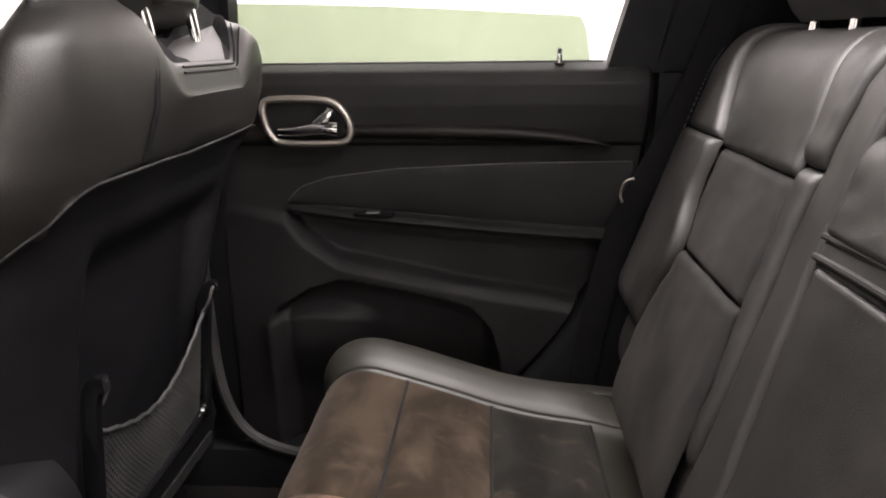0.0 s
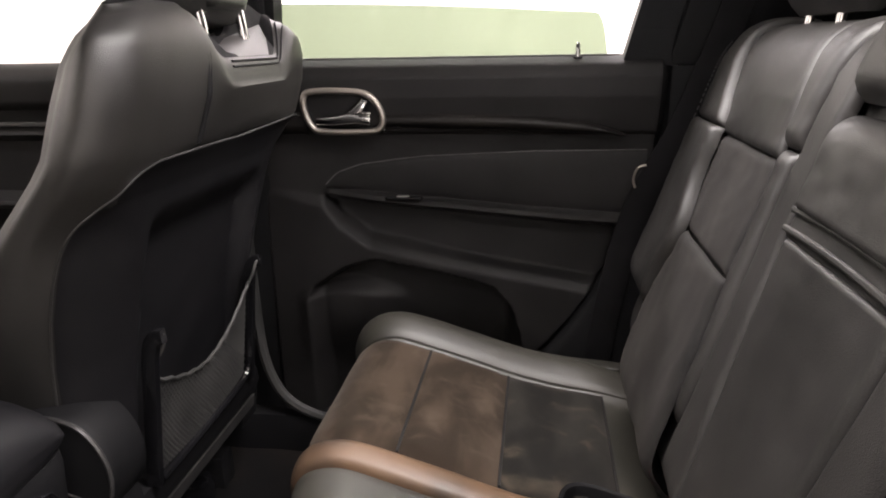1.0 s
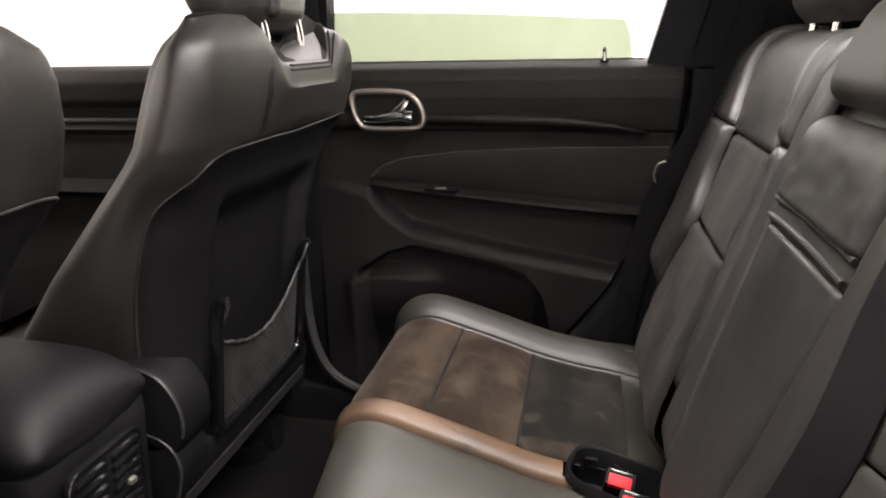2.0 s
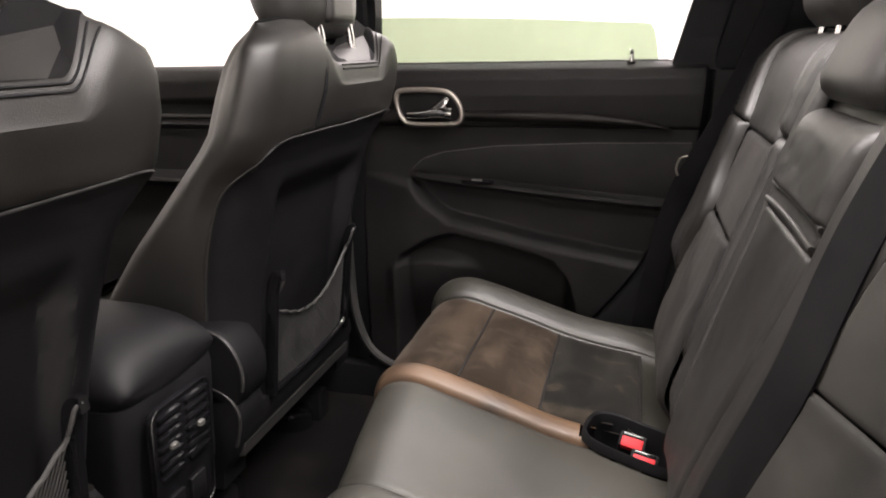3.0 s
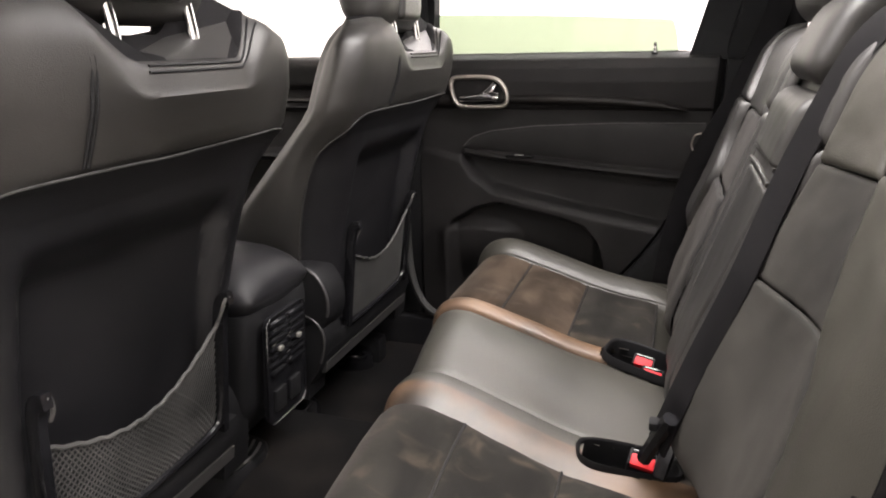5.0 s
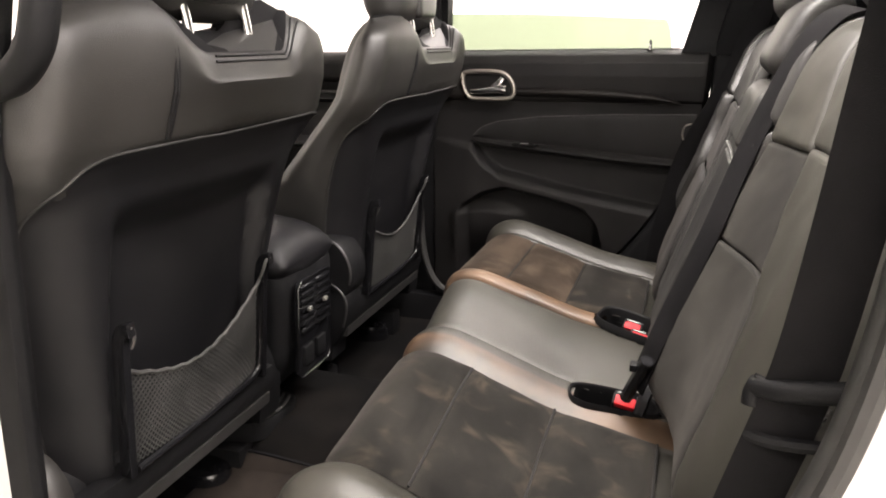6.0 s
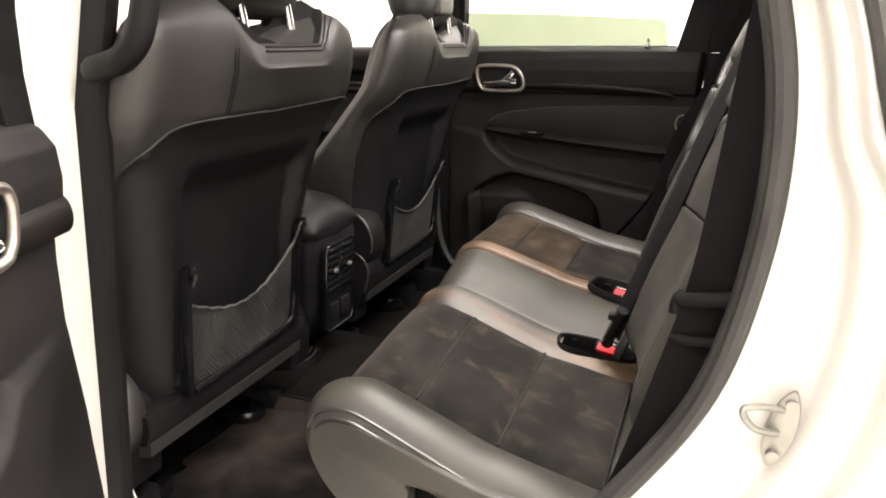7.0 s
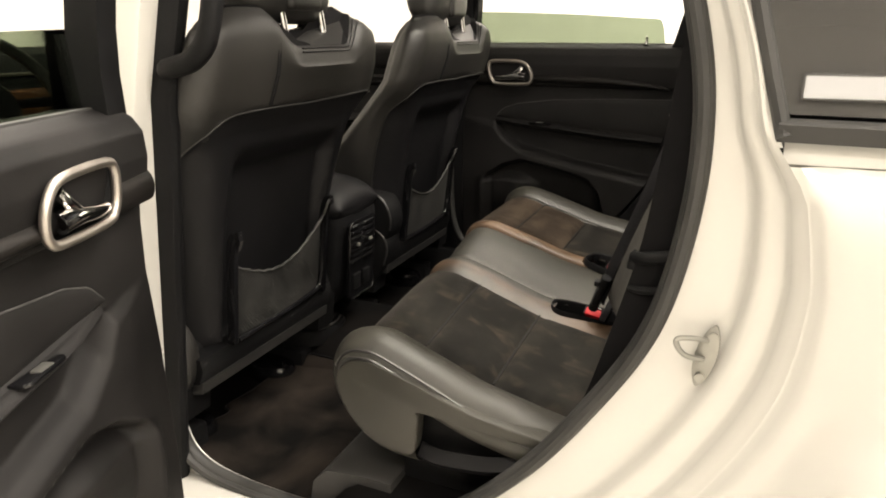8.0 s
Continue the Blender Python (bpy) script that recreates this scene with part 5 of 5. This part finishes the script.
bm = bmesh.new()
rows = []
for p in rear_rows:
    swell = 0.06 * math.sin(math.pi * min(1, max(0, (1.12 - p.z) / 0.8))) ** 1.2
    row = [p]
    end = 1.7 if p.z < 1.088 else max(glass_edge(p.z), p.x + 0.004)
    for k in range(1, 31):
        u = (k / 30) ** 1.8
        x = p.x + (end - p.x) * u
        d = x - p.x
        lip = 0.012 * sstep(0, 0.018, d) * (p.z < 1.088)
        arch = 0.03 * math.exp(-((math.hypot(x - 0.62, p.z - 0.38) - 0.42) / 0.03) ** 2)
        tuck = 0.03 * sstep(1.02, 1.09, p.z) * sstep(0, 0.03, d)
        row.append(Vector((x, p.y - lip - swell * sstep(0.0, 0.14, d) - arch * sstep(0.05, 0.12, d) + tuck, p.z + 0.015 * sstep(0, 0.6, d) * (p.z < 1.088))))
    rows.append(row)
verts = [[bm.verts.new(q) for q in row] for row in rows]
for a, b in zip(verts, verts[1:]):
    if abs(a[-1].co.x - b[-1].co.x) > 0.5:
        continue
    for k in range(30):
        bm.faces.new((a[k], a[k + 1], b[k + 1], b[k]))
part("quarter_panel", bm, PAINT, body, "glossy white rear quarter panel")
part("quarter_glass", plate([(0.284, 1.09), (0.243, 1.24), (0.198, 1.40), (0.163, 1.5), (1.6, 1.5), (1.6, 1.09)], 0.004, Matrix(((1, 0, 0, 0), (0, 0, 1, -0.695), (0, 1, 0, 0), (0, 0, 0, 1))), 0), GLASS_DARK, body, "dark tinted quarter window", smooth=False)
part("quarter_moulding", ribbon(spline([(0.283, -0.716, 1.108), (0.5, -0.718, 1.108), (1.0, -0.712, 1.113), (1.6, -0.70, 1.12)], 5), Vector((0, -0.004, 0.0105)), 0.010), RUBBER, body, "dark window moulding")
part("quarter_edge", tube(spline([(0.205, -0.700, 1.40), (0.248, -0.708, 1.24), (0.284, -0.716, 1.12), (0.290, -0.720, 1.10)], 6), 0.0085, 8), RUBBER, body, "dark window moulding")
part("belt_line", loft([[(x, y, z + 0.015 * sstep(0, 0.6, x - 0.3)) for y, z in ((-0.69, 1.05), (-0.702, 1.060), (-0.7135, 1.072), (-0.7115, 1.084), (-0.705, 1.096), (-0.69, 1.101))] for x in (0.292, 0.298, 0.32, 0.34, 0.36, 0.4, 0.5, 0.6, 0.75, 0.9, 1.3, 1.7)]), PAINT, body, "white shoulder under the quarter window")
part("inner_trim", box(0.26, 0.9, -0.655, -0.64, 0.4, 1.09, 0.005), PLASTIC, body)
part("far_quarter_wall", box(0.46, 1.3, 0.70, 0.74, 0.36, 1.5, 0.01), PLASTIC, body)
part("pillar_trim", slanted_post(-0.80, -0.681, 0.36, 1.55, 0.15, -0.672, -0.70), PLASTIC, body, "black middle pillar trim")
part("pillar_paint", slanted_post(-0.83, -0.718, 0.30, 1.55, 0.14, -0.672, -0.735), PAINT, body, "white painted middle pillar")
part("sill", box(-0.85, 0.10, -0.78, -0.66, 0.22, 0.36, 0.02), PAINT, body, "white painted sill")
grab = thing("grab_handle", "black curved grab handle on the middle pillar", "handle")
part("grip", tube(spline([(-0.606, -0.676, 1.148), (-0.592, -0.690, 1.152), (-0.571, -0.696, 1.156), (-0.543, -0.696, 1.163), (-0.521, -0.696, 1.176), (-0.505, -0.695, 1.194), (-0.497, -0.692, 1.218), (-0.494, -0.685, 1.25), (-0.498, -0.665, 1.32), (-0.53, -0.64, 1.42)], 5), 0.017, 12), PLASTIC, grab)
part("mount", box(-0.63, -0.592, -0.686, -0.668, 1.130, 1.170, 0.006), PLASTIC, grab, "black handle mount")

striker = thing("door_striker", "bright steel door striker loop on the white jamb", "striker")
plate_line = [(0.0135 * math.sin(a) * (0.6 + 0.4 * abs(math.sin(a))), 0.045 * math.cos(a)) for a in (2 * math.pi * k / 24 for k in range(24))]
part("striker_plate", plate(plate_line, 0.006, Matrix.Translation((0.243, -0.686, 0.820)) @ Matrix.Rotation(radians(-12), 4, "Z") @ Matrix.Rotation(radians(10), 4, "Y") @ pose(0, 0, 0, 90, 0, 0), 0.002), STEEL, striker, "steel plate")
part("striker_loop", tube(spline([(0.243, -0.690, 0.842), (0.222, -0.698, 0.845), (0.207, -0.703, 0.843), (0.209, -0.703, 0.832), (0.220, -0.702, 0.822), (0.240, -0.692, 0.816)], 5), 0.0036, 8), STEEL, striker, "steel loop")
for dz in (0.03, -0.028):
    part("screw", tube([(0.243 + dz * 0.18, -0.690, 0.820 + dz), (0.243 + dz * 0.18, -0.697, 0.820 + dz)], 0.006, 12), STEEL, striker)

dash = thing("dashboard", "black dashboard with a brown wood strip", "dashboard")
part("dash_body", loft([[(-1.70, y, 0.70), (-1.65, y, 0.90), (-1.66, y, 1.08), (-1.70, y, 1.145), (-1.78, y, 1.165), (-2.0, y, 1.16), (-2.1, y, 0.70)] for y in (-0.70, -0.35, 0, 0.35, 0.70)]), PLASTIC, dash)
# Added satin line in place of the highlight on the dashboard's upper edge
part("bright_strip", box(-1.68, -1.660, -0.66, 0.66, 1.088, 1.097, 0.002), SATIN, dash, "satin strip along the dashboard")
part("wood_strip", box(-1.67, -1.635, -0.68, 0.68, 0.94, 1.05, 0.012), WOOD, dash, "glossy brown wood strip")
wheel = thing("steering_wheel", "black leather steering wheel", "steering wheel")
part("rim", tube([(0.19 * math.cos(a), 0.19 * math.sin(a), 0) for a in (2 * math.pi * k / 48 for k in range(48))], 0.016, 10, closed=True), LEATHER, wheel)
part("hub", loft([[(r * math.cos(a), r * math.sin(a), z) for a in (2 * math.pi * k / 24 for k in range(24))] for z, r in ((-0.03, 0.05), (0, 0.075), (0.015, 0.06))]), PLASTIC, wheel)
for k in range(3):
    a = radians((0, 180, 270)[k])
    part("spoke", tube([(0.05 * math.cos(a), 0.05 * math.sin(a), 0), (0.19 * math.cos(a), 0.19 * math.sin(a), 0)], 0.014, 8, flat=0.5), PLASTIC, wheel)
wheel.matrix_world = Matrix.Translation((-1.47, -0.42, 1.03)) @ Matrix.Rotation(radians(65), 4, "Y") @ Matrix.Rotation(radians(90), 4, "Z")

mirror = thing("side_mirror", "white side mirror with black foot outside the far front window", "mirror")
rings = []
for k in range(9):
    t = k / 8
    r = max(0.3, (1 - abs(2 * t - 1) ** 3) ** 0.5)
    rings.append([(-1.93 + 0.06 * r * math.cos(a), 0.92 + 0.20 * t, 1.27 + 0.075 * r * math.sin(a)) for a in (2 * math.pi * i / 20 for i in range(20))])
part("mirror_shell", loft(rings), PAINT, mirror, "white mirror shell")
part("mirror_glass", plate(rounded(0.17, 0.11, 0.03), 0.004, Matrix.Translation((-1.868, 1.02, 1.27)) @ pose(0, 0, 0, 90, 0, 90)), CHROME, mirror)
part("mirror_foot", tube(spline([(-1.92, 0.80, 1.17), (-1.92, 0.86, 1.22), (-1.92, 0.94, 1.26)], 4), 0.025, 10), PLASTIC, mirror)

lamp = thing("wall_lamp", "long low white strip lamp on the studio wall", "lamp")
part("lamp_case", box(0.56, 4.6, -4.6, -4.56, 0.80, 0.97, 0.01), PAINT, lamp)
glow, glow_nodes, glow_links, glow_bsdf = nodes_of("lamp_diffuser")
glow_bsdf.inputs["Emission Color"].default_value = (1.0, 0.97, 0.92, 1)
glow_bsdf.inputs["Emission Strength"].default_value = 16.0
part("diffuser", box(0.58, 4.58, -4.556, -4.548, 0.82, 0.95, 0.004), glow, lamp, "glowing white diffuser")
